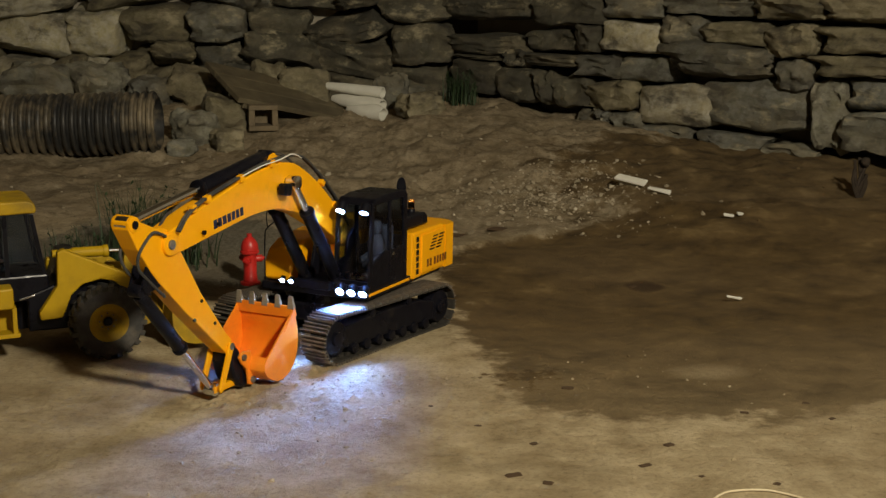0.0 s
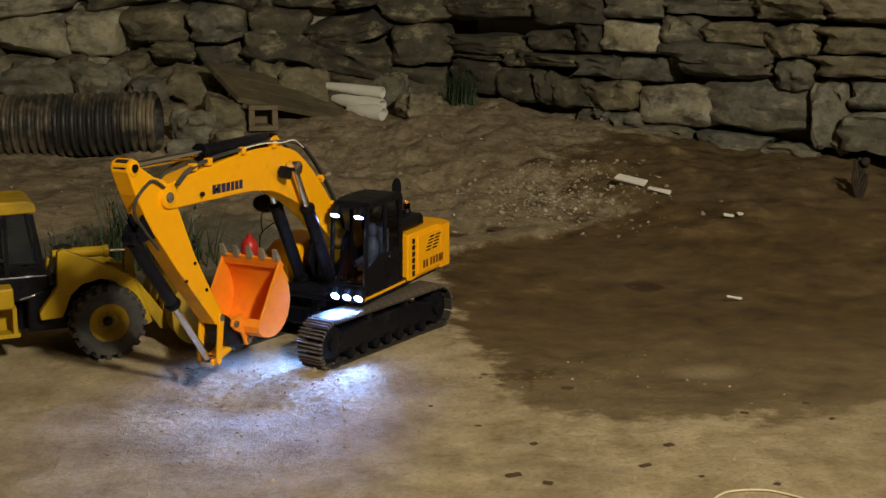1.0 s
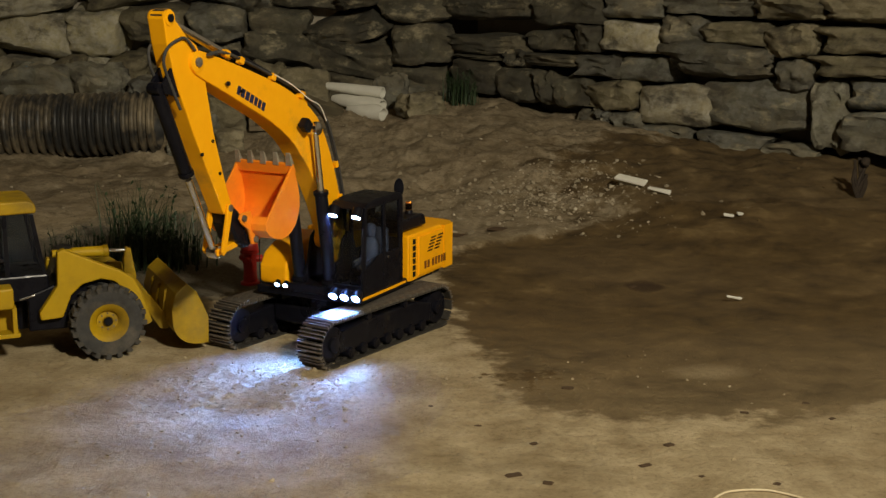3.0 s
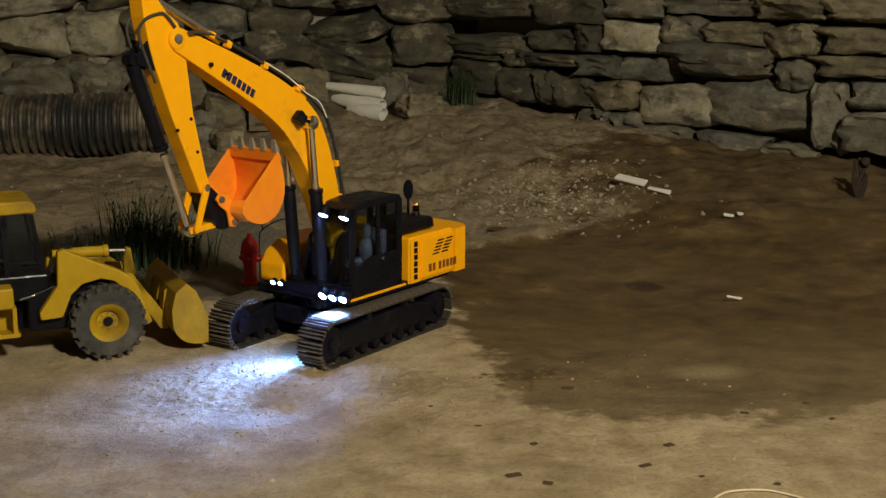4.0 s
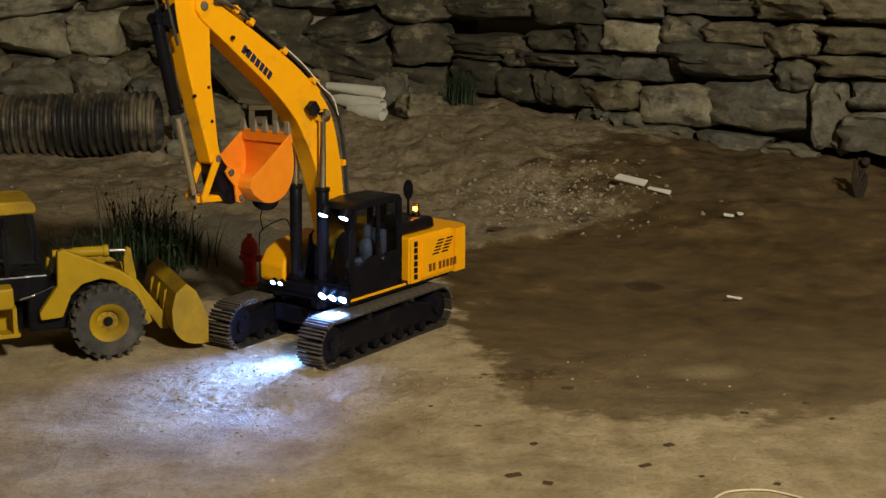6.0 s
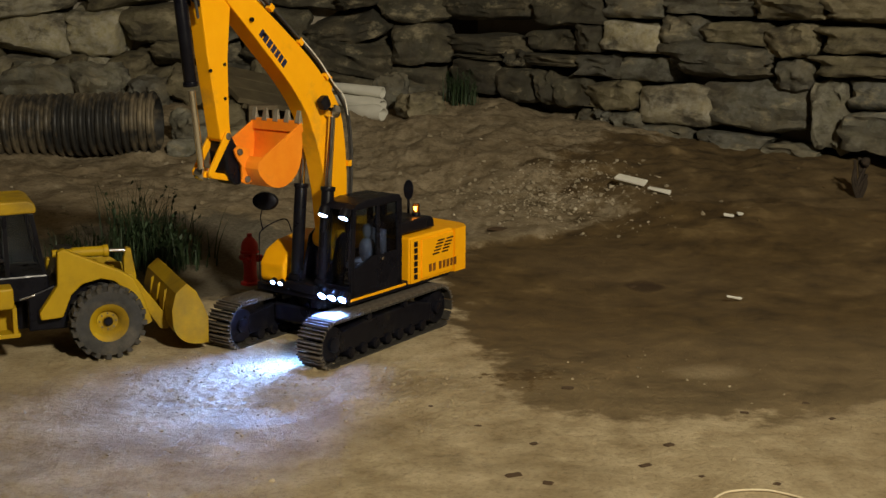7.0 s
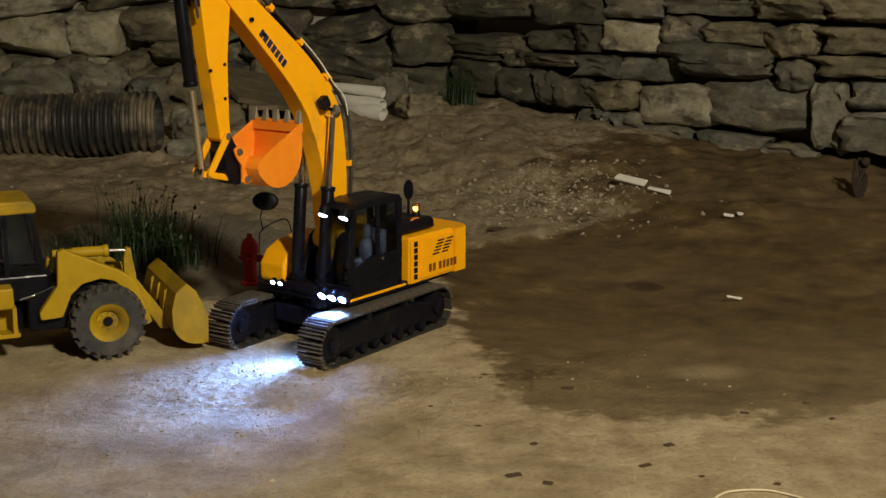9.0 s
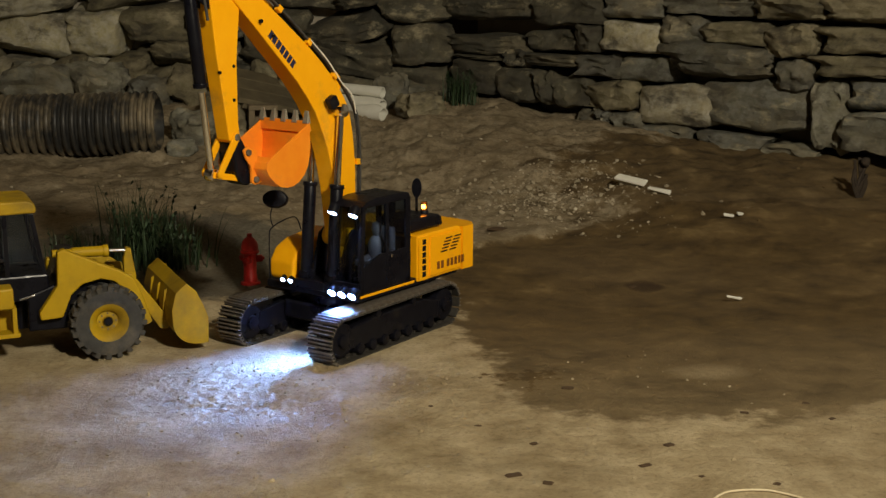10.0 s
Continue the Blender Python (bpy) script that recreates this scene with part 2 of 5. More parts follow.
def slab(outline, y0, y1, bevel=0.001):
    """A plate: an outline in x and z, between two planes of y."""
    bm = bmesh.new()
    a = [bm.verts.new((x, y0, z)) for x, z in outline]
    b = [bm.verts.new((x, y1, z)) for x, z in outline]
    bm.faces.new(a)
    bm.faces.new(b[::-1])
    for i in range(len(a)):
        j = (i + 1) % len(a)
        bm.faces.new((a[i], b[i], b[j], a[j]))
    bmesh.ops.recalc_face_normals(bm, faces=bm.faces)
    return soften(bm, bevel)


def rod(p, q, r, r2=None, sides=20, bevel=0.0):
    p, q = Vector(p), Vector(q)
    bm = bmesh.new()
    bmesh.ops.create_cone(bm, cap_ends=True, segments=sides, radius1=r, radius2=r if r2 is None else r2, depth=(q - p).length)
    soften(bm, bevel)
    bm.transform(Matrix.Translation((p + q) / 2) @ (q - p).to_track_quat("Z", "Y").to_matrix().to_4x4())
    return bm


def lathe(profile, sides=28, m=None, closed=False):
    """Turns radii and heights round the z axis."""
    bm = bmesh.new()
    rings = [[bm.verts.new((r * math.cos(2 * math.pi * k / sides), r * math.sin(2 * math.pi * k / sides), z)) for k in range(sides)] for r, z in profile]
    for a, b in zip(rings, rings[1:]):
        for k in range(sides):
            bm.faces.new((a[k], a[(k + 1) % sides], b[(k + 1) % sides], b[k]))
    if closed:
        for k in range(sides):
            bm.faces.new((rings[-1][k], rings[-1][(k + 1) % sides], rings[0][(k + 1) % sides], rings[0][k]))
    else:
        bm.faces.new(rings[0])
        bm.faces.new(rings[-1])
    bmesh.ops.remove_doubles(bm, verts=bm.verts, dist=1e-6)
    if m is not None:
        bm.transform(m)
    return bm


def tube(points, r, sides=8):
    """A hose along a smooth curve through the points."""
    pts = [Vector(p) for p in points]
    fine = []
    for i in range(len(pts) - 1):
        a, b, c, d = pts[max(i - 1, 0)], pts[i], pts[i + 1], pts[min(i + 2, len(pts) - 1)]
        for k in range(6):
            u = k / 6
            fine.append(0.5 * (2 * b + (c - a) * u + (2 * a - 5 * b + 4 * c - d) * u * u + (3 * b - a - 3 * c + d) * u ** 3))
    fine.append(pts[-1])
    bm = bmesh.new()
    rings = []
    for i, p in enumerate(fine):
        way = (fine[min(i + 1, len(fine) - 1)] - fine[max(i - 1, 0)]).normalized()
        q = way.to_track_quat("Z", "Y")
        rings.append([bm.verts.new(p + q @ Vector((r * math.cos(2 * math.pi * k / sides), r * math.sin(2 * math.pi * k / sides), 0))) for k in range(sides)])
    for a, b in zip(rings, rings[1:]):
        for k in range(sides):
            bm.faces.new((a[k], a[(k + 1) % sides], b[(k + 1) % sides], b[k]))
    bm.faces.new(rings[0])
    bm.faces.new(rings[-1])
    return bm


def smoothstep(a, b, v):
    u = min(1, max(0, (v - a) / (b - a)))
    return u * u * (3 - 2 * u)


# ---- the ground: a clay yard that climbs to the stone walls ----
def wall_line(x):
    """How far off the foot of the stone wall lies."""
    return 5.65 - 0.03 * x if x < 0.05 else 5.65 - 0.86 * (x - 0.05)


def ground_height(x, y):
    far = wall_line(x)
    z = 0.2 * smoothstep(far - 2.1, far - 0.1, y) * (1 - 0.58 * smoothstep(0.2, 1.4, x))
    z += 0.075 * smoothstep(3.0, 3.5, y) * smoothstep(-0.15, -0.55, x) * (1 - smoothstep(3.7, 4.6, y))
    z -= 0.012 * smoothstep(1.1, 0.7, math.hypot((x - 0.95) / 0.99, (y - 2.87) / 0.9))
    z += 0.014 * smoothstep(-0.005, 0.012, y - 3.292 - 0.859 * (x - 0.024)) * smoothstep(-0.25, -0.05, x) * (1 - smoothstep(0.25, 0.4, x))
    rough = 0.35 + 0.65 * smoothstep(3.0, 3.8, y)
    calm = smoothstep(0.2, 0.45, math.hypot(x + 0.28, y - 2.45))
    z += 0.026 * rough * calm * noise.fractal((x * 2.3, y * 2.3, 0.3), 1.0, 2.0, 5)
    z += 0.023 * smoothstep(3.3, 4.2, y) * noise.fractal((x * 4.1, y * 4.1, 2.7), 0.7, 2.0, 5)
    churn = 1 - smoothstep(0.5, 1.1, math.hypot((x + 0.26) / 0.32, (y - 2.15) / 0.18))
    if churn > 0:
        z += 0.005 * churn * smoothstep(2.36, 2.26, y) * max(-0.2, noise.fractal((x * 60, y * 60, 5.3), 0.7, 2.1, 4))
    z += 0.007 * rough * calm * noise.fractal((x * 14, y * 14, 1.3), 0.8, 2.0, 4)
    return z


def make_ground():
    xs = np.concatenate([np.linspace(-4.6, -2.3, 12)[:-1], np.linspace(-2.3, -0.75, 110)[:-1], np.linspace(-0.75, 0.1, 200)[:-1], np.linspace(0.1, 2.3, 160), np.linspace(2.3, 4.6, 12)[1:]])
    ys = np.concatenate([np.linspace(-2.6, 1.3, 20)[:-1], np.linspace(1.3, 1.95, 60)[:-1], np.linspace(1.95, 2.36, 100)[:-1], np.linspace(2.36, 3.4, 90), np.linspace(3.4, 6.2, 150)[1:], [6.6, 7.0]])
    verts = [(x, y, ground_height(x, y)) for y in ys for x in xs]
    w = len(xs)
    faces = [(j * w + i, j * w + i + 1, (j + 1) * w + i + 1, (j + 1) * w + i) for j in range(len(ys) - 1) for i in range(w - 1)]
    me = bpy.data.meshes.new("ground")
    me.from_pydata(verts, [], faces)
    me.materials.append(SOIL)
    me.polygons.foreach_set("use_smooth", [True] * len(faces))
    tagged(new("ground", me), "pale trodden clay floor with a dark damp patch and earth heaps", "ground", kind="structure")


make_ground()


# ---- the room that closes the place ----
def make_room():
    for name, b in (("wall_south", (-4.7, 4.7, -2.75, -2.6, -0.1, 2.7)), ("wall_west", (-4.75, -4.6, -2.6, 7.0, -0.1, 2.7)),
                    ("wall_east", (4.6, 4.75, -2.6, 7.0, -0.1, 2.7)), ("wall_north", (-4.6, 4.6, 6.6, 6.75, -0.1, 2.7))):
        tagged(part(name, block(*b, bevel=0), PLASTER), "plain rough basement wall", "wall", kind="structure")
    tagged(part("ceiling", block(-4.75, 4.75, -2.75, 7.0, 2.7, 2.8, bevel=0), PLASTER), "plain rough basement ceiling", "ceiling", kind="structure")
    data = bpy.data.lights.new("ceiling_bulb", "AREA")
    data.spread = radians(130)
    data.shape, data.size, data.energy, data.color = "DISK", 0.3, LAMP_POWER, (1.0, 0.91, 0.7)
    lamp = new("ceiling_bulb", data)
    lamp.matrix_basis = look((1.5, -1.1, 2.45), (0.0, 4.25, 0.35))


make_room()


# ---- the stone walls, stone by stone ----
def stone_mesh(seed, rough=0.15, material=None, square=7):
    """A rough block with broken corners and a face split along its beds."""
    bm = bmesh.new()
    bmesh.ops.create_cube(bm, size=1)
    bmesh.ops.subdivide_edges(bm, edges=bm.edges, cuts=9, use_grid_fill=True)
    for v in bm.verts:
        p = v.co.copy()
        far = Vector([abs(c) ** square for c in p * 2])
        p *= 1 / max(1.0, (far.x + far.y + far.z) ** (1 / square))
        p += Vector(noise.noise_vector(p * 1.6 + Vector((seed * 7.1, seed, 0)))) * rough
        p += Vector(noise.noise_vector(p * 5 + Vector((0, seed * 3.7, seed)))) * rough * 0.45
        p += Vector(noise.noise_vector(p * 13 + Vector((seed, 0, seed * 2.3)))) * rough * 0.25
        p.y += 0.3 * rough * noise.noise((p.x * 1.5 + seed, seed * 2.1, p.z * 7))
        v.co = p
    me = bpy.data.meshes.new("stone")
    bm.to_mesh(me)
    bm.free()
    me.materials.append(material or STONE)
    me.polygons.foreach_set("use_smooth", [True] * len(me.polygons))
    me.set_sharp_from_angle(angle=radians(35))
    return me


STONES = [stone_mesh(k + 1, 0.14 + 0.02 * (k % 4)) for k in range(10)]
LUMPS = [stone_mesh(k + 31, 0.2, None, 5) for k in range(6)]
PALE = [stone_mesh(k + 51, 0.12, PALE_STONE) for k in range(3)]
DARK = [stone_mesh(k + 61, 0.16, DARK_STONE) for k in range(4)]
TAN = [stone_mesh(k + 71, 0.18, TAN_STONE) for k in range(4)]
KINDS = {"grey": STONES, "pale": PALE, "dark": DARK, "tan": TAN}


def lay_stone(wall, m, pick, s0, s1, z0, z1, out=0.0, depth=0.24, sort="grey"):
    """One stone of a wall: a stretch along it and two heights."""
    meshes = KINDS[sort]
    ob = new("stone", meshes[pick % len(meshes)])
    ob.parent = wall
    turn = 180 * (pick % 2)
    ob.matrix_basis = m @ Matrix.Translation(((s0 + s1) / 2, depth / 2 - out, (z0 + z1) / 2)) @ pose(0, 0, 0, turn, 0, 1.5 * (pick % 5 - 2)) @ Matrix.Diagonal(((s1 - s0) * 1.03, depth, (z1 - z0) * 1.03, 1))


def make_walls():
    rng = random.Random(4)
    # the wall on the east runs towards the camera; its lower courses as they lie
    m = pose(0.05, 5.65, 0, 0, 0, math.degrees(math.atan(-0.86)))
    wall = part("wall_stone_east", block(-0.05, 4.6, 0.22, 0.45, -0.1, 2.7, bevel=0, m=m), PLASTER)
    tagged(wall, "dry-laid wall of rough dark grey field stones", "wall", kind="structure")
    courses = [
        [(0.66, 0.75, 0.14, 0.215), (0.75, 0.83, 0.15, 0.214), (0.82, 0.965, 0.13, 0.205), (0.98, 1.18, 0.06, 0.165), (1.2, 1.48, 0.08, 0.154), (1.5, 1.7, 0.02, 0.13)],
        [(-0.02, 0.23, 0.24, 0.39), (0.232, 0.45, 0.23, 0.364), (0.45, 0.525, 0.225, 0.367), (0.522, 0.71, 0.215, 0.335), (0.71, 0.942, 0.215, 0.33), (0.959, 1.27, 0.17, 0.325), (1.265, 1.685, 0.185, 0.361), (1.69, 1.82, 0.13, 0.382), (1.82, 2.1, 0.285, 0.393), (1.82, 2.1, 0.14, 0.272)],
        [(0.0, 0.27, 0.388, 0.412), (0.28, 0.377, 0.37, 0.439), (0.38, 0.635, 0.378, 0.428), (0.65, 0.858, 0.34, 0.438), (0.862, 1.08, 0.337, 0.438), (1.086, 1.545, 0.372, 0.494), (1.55, 1.682, 0.339, 0.445), (1.684, 2.1, 0.402, 0.47)],
        [(-0.04, 0.36, 0.412, 0.5), (0.374, 0.638, 0.445, 0.529), (0.643, 0.758, 0.445, 0.559), (0.765, 1.048, 0.452, 0.572), (1.053, 1.23, 0.498, 0.595), (1.233, 1.49, 0.5, 0.58), (1.497, 1.68, 0.46, 0.575), (1.683, 2.1, 0.483, 0.572)],
        [(-0.1, 0.42, 0.57, 0.675), (0.43, 0.757, 0.557, 0.67), (0.767, 1.04, 0.588, 0.68), (1.047, 1.43, 0.608, 0.69), (1.435, 1.72, 0.6, 0.7), (1.73, 2.1, 0.6, 0.71)],
    ]
    count = 0
    for course in courses:
        for s0, s1, z0, z1 in course:
            count += 1
            # stones next to the inner corner take the dark tone
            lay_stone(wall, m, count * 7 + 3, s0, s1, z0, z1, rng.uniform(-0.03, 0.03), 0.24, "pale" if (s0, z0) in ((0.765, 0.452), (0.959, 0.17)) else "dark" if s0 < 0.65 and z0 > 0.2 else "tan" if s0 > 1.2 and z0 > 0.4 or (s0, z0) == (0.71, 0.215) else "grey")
    z = 0.7
    while z < 1.15:
        h, s = rng.uniform(0.11, 0.17), rng.uniform(-0.15, 0.05)
        while s < 2.5:
            w = rng.uniform(0.2, 0.46)
            count += 1
            lay_stone(wall, m, rng.randrange(40), s, s + w, z, z + h * rng.uniform(0.85, 1), rng.uniform(-0.02, 0.04))
            s += w + 0.012
        z += h + 0.008
    # the rubble wall behind the heap
    m = pose(-2.6, 5.73, 0, 0, 0, -1.7)
    wall = part("wall_stone_north", block(-2.0, 2.62, 0.2, 0.45, -0.1, 2.7, bevel=0, m=m), PLASTER)
    tagged(wall, "rubble wall of large uneven earth-stained stones", "wall", kind="structure")
    courses = [
        [(0.55, 0.8, 0.2, 0.385), (0.81, 0.955, 0.2, 0.39), (0.96, 1.09, 0.255, 0.405), (1.025, 1.255, 0.19, 0.289), (1.095, 1.255, 0.29, 0.4), (1.26, 1.43, 0.355, 0.428), (1.26, 1.435, 0.27, 0.352)],
        [(1.445, 1.7, 0.33, 0.47), (1.69, 2.02, 0.35, 0.462), (2.02, 2.355, 0.33, 0.47), (2.356, 2.64, 0.26, 0.385), (1.45, 1.75, 0.2, 0.33), (1.75, 2.05, 0.2, 0.35), (2.05, 2.36, 0.18, 0.33)],
        [(0.55, 0.89, 0.39, 0.59), (0.9, 1.135, 0.4, 0.605), (1.14, 1.44, 0.47, 0.615), (1.45, 1.695, 0.475, 0.625), (1.7, 1.97, 0.466, 0.612), (1.975, 2.355, 0.477, 0.58), (2.357, 2.63, 0.39, 0.55)],
        [(0.55, 0.91, 0.595, 0.7), (0.92, 1.37, 0.61, 0.715), (1.38, 1.8, 0.627, 0.71), (1.81, 2.13, 0.612, 0.7), (2.13, 2.3, 0.63, 0.71), (2.3, 2.64, 0.56, 0.7)],
    ]
    for course in courses:
        for s0, s1, z0, z1 in course:
            count += 1
            # tone goes by place: pale and tan left, dark towards the corner
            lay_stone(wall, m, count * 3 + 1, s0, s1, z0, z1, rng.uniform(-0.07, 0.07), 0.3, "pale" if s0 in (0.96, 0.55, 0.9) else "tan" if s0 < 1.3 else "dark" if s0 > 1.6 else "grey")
            ob = wall.children[-1]
            ob.matrix_basis = ob.matrix_basis @ pose(0, 0, 0, rng.uniform(-12, 12), rng.uniform(-7, 7), rng.uniform(-14, 14))
    for low, high, left, right in ((0.02, 0.2, -0.2, 2.6), (0.2, 0.7, -0.2, 0.52), (0.72, 1.2, -0.2, 2.6)):
        z = low
        while z < high:
            h, s = rng.uniform(0.11, 0.17), left + rng.uniform(-0.15, 0)
            while s < right:
                w = rng.uniform(0.18, 0.36)
                lay_stone(wall, m, rng.randrange(40), s, min(s + w, right + 0.02), z, z + h * rng.uniform(0.85, 1), rng.uniform(-0.06, 0.04), 0.3, "tan" if s < 1.2 else "grey")
                s += w + 0.01
            z += h + 0.008


def ground_at(x, y, sink=0.0):
    return Vector((x, y, ground_height(x, y) - sink))


# ---- things by the wall ----
def make_drain_pipe():
    """A ribbed pipe that lies along the heap."""
    r, length, ribs = 0.118, 1.6, 52
    profile = [(r - 0.018, 0.0)]
    step = length / ribs
    for k in range(ribs):
        z = k * step
        profile += [(r - 0.018, z + 0.006), (r - 0.003, z + 0.01), (r, z + step * 0.5), (r - 0.003, z + step - 0.007), (r - 0.018, z + step - 0.003)]
    profile += [(r - 0.012, length), (r - 0.028, length), (r - 0.03, length - 0.05), (r - 0.03, 0.05), (r - 0.028, 0.0)]
    bm = lathe(profile, 44, None, True)
    pipe = thing("drain_pipe", Matrix.Translation((-1.06, 4.62, 0.205)) @ pose(0, 0, 0, 0, -91.5, 1.5), "black corrugated plastic drain pipe lying on the earth", "pipe")
    part("pipe_wall", bm, PIPE_PLASTIC, pipe, smooth=True)


def make_board():
    """A weathered door-like board that leans on a hollow block."""
    along, up = Vector((0.43, 0.31, -0.12)).normalized(), Vector((-0.185, 0.3, 0.122)).normalized()
    at = Matrix.Translation((-0.678, 5.155, 0.271)) @ Matrix((along, up, along.cross(up))).transposed().to_4x4()
    board = thing("wooden_board", at, "weathered brown wooden board leaning over a hollow block", "board")
    for k in range(3):
        part("plank", block(-0.27, 0.27 + 0.01 * (k % 2), -0.186 + 0.125 * k, -0.063 + 0.125 * k, -0.011, 0.011, 0.003), PLANK, board)
    part("batten", block(-0.24, -0.19, -0.18, 0.18, -0.032, -0.0115, 0.003), PLANK, board)


def make_hollow_block(m):
    ob = thing("concrete_block", m, "small hollow concrete block, earth-stained", "block")
    bm = join(block(-0.056, 0.056, -0.05, -0.03, 0, 0.13, 0.003), block(-0.056, 0.056, 0.03, 0.05, 0, 0.13, 0.003),
              block(-0.056, -0.034, -0.03, 0.03, 0, 0.13, 0.003), block(0.034, 0.056, -0.03, 0.03, 0, 0.13, 0.003), block(-0.034, 0.034, -0.03, 0.03, 0.0, 0.03, 0.0))
    for v in bm.verts:
        v.co += Vector(noise.noise_vector(v.co * 30)) * 0.003
    bm.transform(pose(0, 0, 0.05, 90, 0, 0))
    part("block_body", bm, CONCRETE, ob)


def make_white_scraps():
    """A tapered roll of white plastic and a crushed pipe end, stuck out from under the board."""
    label = "split off-white plastic pipe offcut on the heap"
    a, b = Vector((-0.6, 5.36, 0.298)), Vector((-0.25, 5.2, 0.27))
    roll = lathe([(0.002, 0.0), (0.014, 0.08), (0.021, 0.19), (0.0255, 0.38), (0.021, 0.38), (0.017, 0.19), (0.004, 0.05)], 24)
    for v in roll.verts:
        v.co += Vector(noise.noise_vector(v.co * 22)) * 0.003
    roll.transform(Matrix.Translation(a) @ (b - a).to_track_quat("Z", "Y").to_matrix().to_4x4())
    tagged(part("pipe_offcut", roll, WHITE_PVC, None, smooth=True), label, "offcut", "plastic offcuts")
    for a, b, r in (((-0.47, 5.3, 0.238), (-0.252, 5.17, 0.222), 0.027), ((-0.41, 5.24, 0.2), (-0.25, 5.13, 0.19), 0.029)):
        a, b = Vector(a), Vector(b)
        size = (b - a).length
        crushed = lathe([(r * 0.5, 0), (r * 0.9, size * 0.2), (r, size * 0.5), (r * 1.1, size * 0.75), (r, size), (r * 0.85, size), (r * 0.85, size * 0.5), (r * 0.4, 0.01)], 24)
        for v in crushed.verts:
            v.co += Vector(noise.noise_vector(v.co * 16 + Vector((a.x * 9, 0, 0)))) * 0.011 + Vector(noise.noise_vector(v.co * 45)) * 0.004
        crushed.transform(Matrix.Translation(a) @ (b - a).to_track_quat("Z", "Y").to_matrix().to_4x4())
        tagged(part("pipe_offcut", crushed, WHITE_PVC, None, smooth=True), label, "offcut", "plastic offcuts")


def make_loose_stones():
    rng = random.Random(11)
    spots = [(-0.23, 5.43, 0.13, 0.18), (-0.1, 5.2, 0.16, 0.1), (-0.95, 4.75, 0.17, 0.13), (-0.88, 4.95, 0.2, 0.16), (-1.25, 5.35, 0.2, 0.14), (-1.05, 5.35, 0.22, 0.16),
             (-1.5, 5.35, 0.26, 0.2), (-0.6, 5.35, 0.22, 0.18), (-0.98, 4.62, 0.1, 0.07), (-0.82, 4.68, 0.12, 0.08), (-1.7, 5.3, 0.3, 0.22), (-0.75, 5.4, 0.2, 0.2)]
    for k, (x, y, w, h) in enumerate(spots):
        ob = new("stone", (TAN if k % 2 else LUMPS)[k % 4])
        ob.matrix_basis = Matrix.Translation(ground_at(x, y) + Vector((0, 0, h * 0.36))) @ pose(0, 0, 0, rng.uniform(-12, 12), rng.uniform(-12, 12), rng.uniform(0, 360)) @ Matrix.Diagonal((w, w * 0.8, h, 1))
        tagged(ob, "rough brown stone half sunk in the earth", "stone", "loose stones")


def make_clods():
    """Crumbs of clay, pebbles and chips over the yard."""
    rng = random.Random(21)
    verts, faces = [], []
    ico = bmesh.new()
    bmesh.ops.create_icosphere(ico, subdivisions=1, radius=1)
    base = [v.co.copy() for v in ico.verts]
    tri = [[v.index for v in f.verts] for f in ico.faces]
    ico.free()
    for k in range(2000):
        y = 1.55 + 3.6 * rng.random() ** 1.3
        x = rng.uniform(-0.42, 0.42) * y
        if k % 5 == 0:
            x, y = rng.gauss(-0.36, 0.2), rng.gauss(2.16, 0.14)
        r = (0.0006 + 0.0026 * rng.random() ** 5) * (1 + 1.2 * smoothstep(2.8, 4.5, y)) * rng.uniform(0.7, 1.4)
        if math.hypot(x + 0.22, y - 2.49) < 0.26:
            r *= 0.4
        at = ground_at(x, y) + Vector((0, 0, r * 0.15))
        stretch = Vector((rng.uniform(0.7, 1.5), rng.uniform(0.7, 1.5), rng.uniform(0.4, 0.8))) * r
        n0 = len(verts)
        verts += [at + Vector([c * s * rng.uniform(0.75, 1.2) for c, s in zip(v, stretch)]) for v in base]
        faces += [[n0 + i for i in f] for f in tri]
    me = bpy.data.meshes.new("clods")
    me.from_pydata(verts, [], faces)
    me.materials.append(SOIL)
    tagged(new("clods", me), "loose crumbs of dry clay and pebbles on the ground", "clods", kind="stuff")


# ---- the fire hydrant ----
def make_hydrant():
    ob = thing("fire_hydrant", Matrix.Translation(ground_at(-0.466, 2.93)), "small red toy fire hydrant on the clay", "hydrant")
    part("base_flange", lathe([(0.024, 0), (0.024, 0.006), (0.019, 0.008), (0.0, 0.008)], 24), RED, ob, smooth=True)
    part("barrel", lathe([(0.017, 0.006), (0.017, 0.02), (0.016, 0.022), (0.016, 0.075), (0.023, 0.077), (0.023, 0.083), (0.02, 0.085), (0.0, 0.086)], 24), RED, ob, smooth=True)
    part("bonnet", lathe([(0.021, 0.085), (0.021, 0.092), (0.018, 0.104), (0.011, 0.113), (0.006, 0.116), (0.006, 0.124), (0.0, 0.125)], 24), RED, ob, smooth=True)
    for turn in (20, 140, 260):
        m = pose(0, 0, 0.062, 0, 0, turn)
        cap = rod((0.012, 0, 0), (0.03, 0, 0), 0.009, 0.009, 16, 0.001)
        nut = rod((0.03, 0, 0), (0.035, 0, 0), 0.004, 0.004, 6)
        cap.transform(m)
        nut.transform(m)
        part("outlet", join(cap, nut), RED, ob, smooth=True)


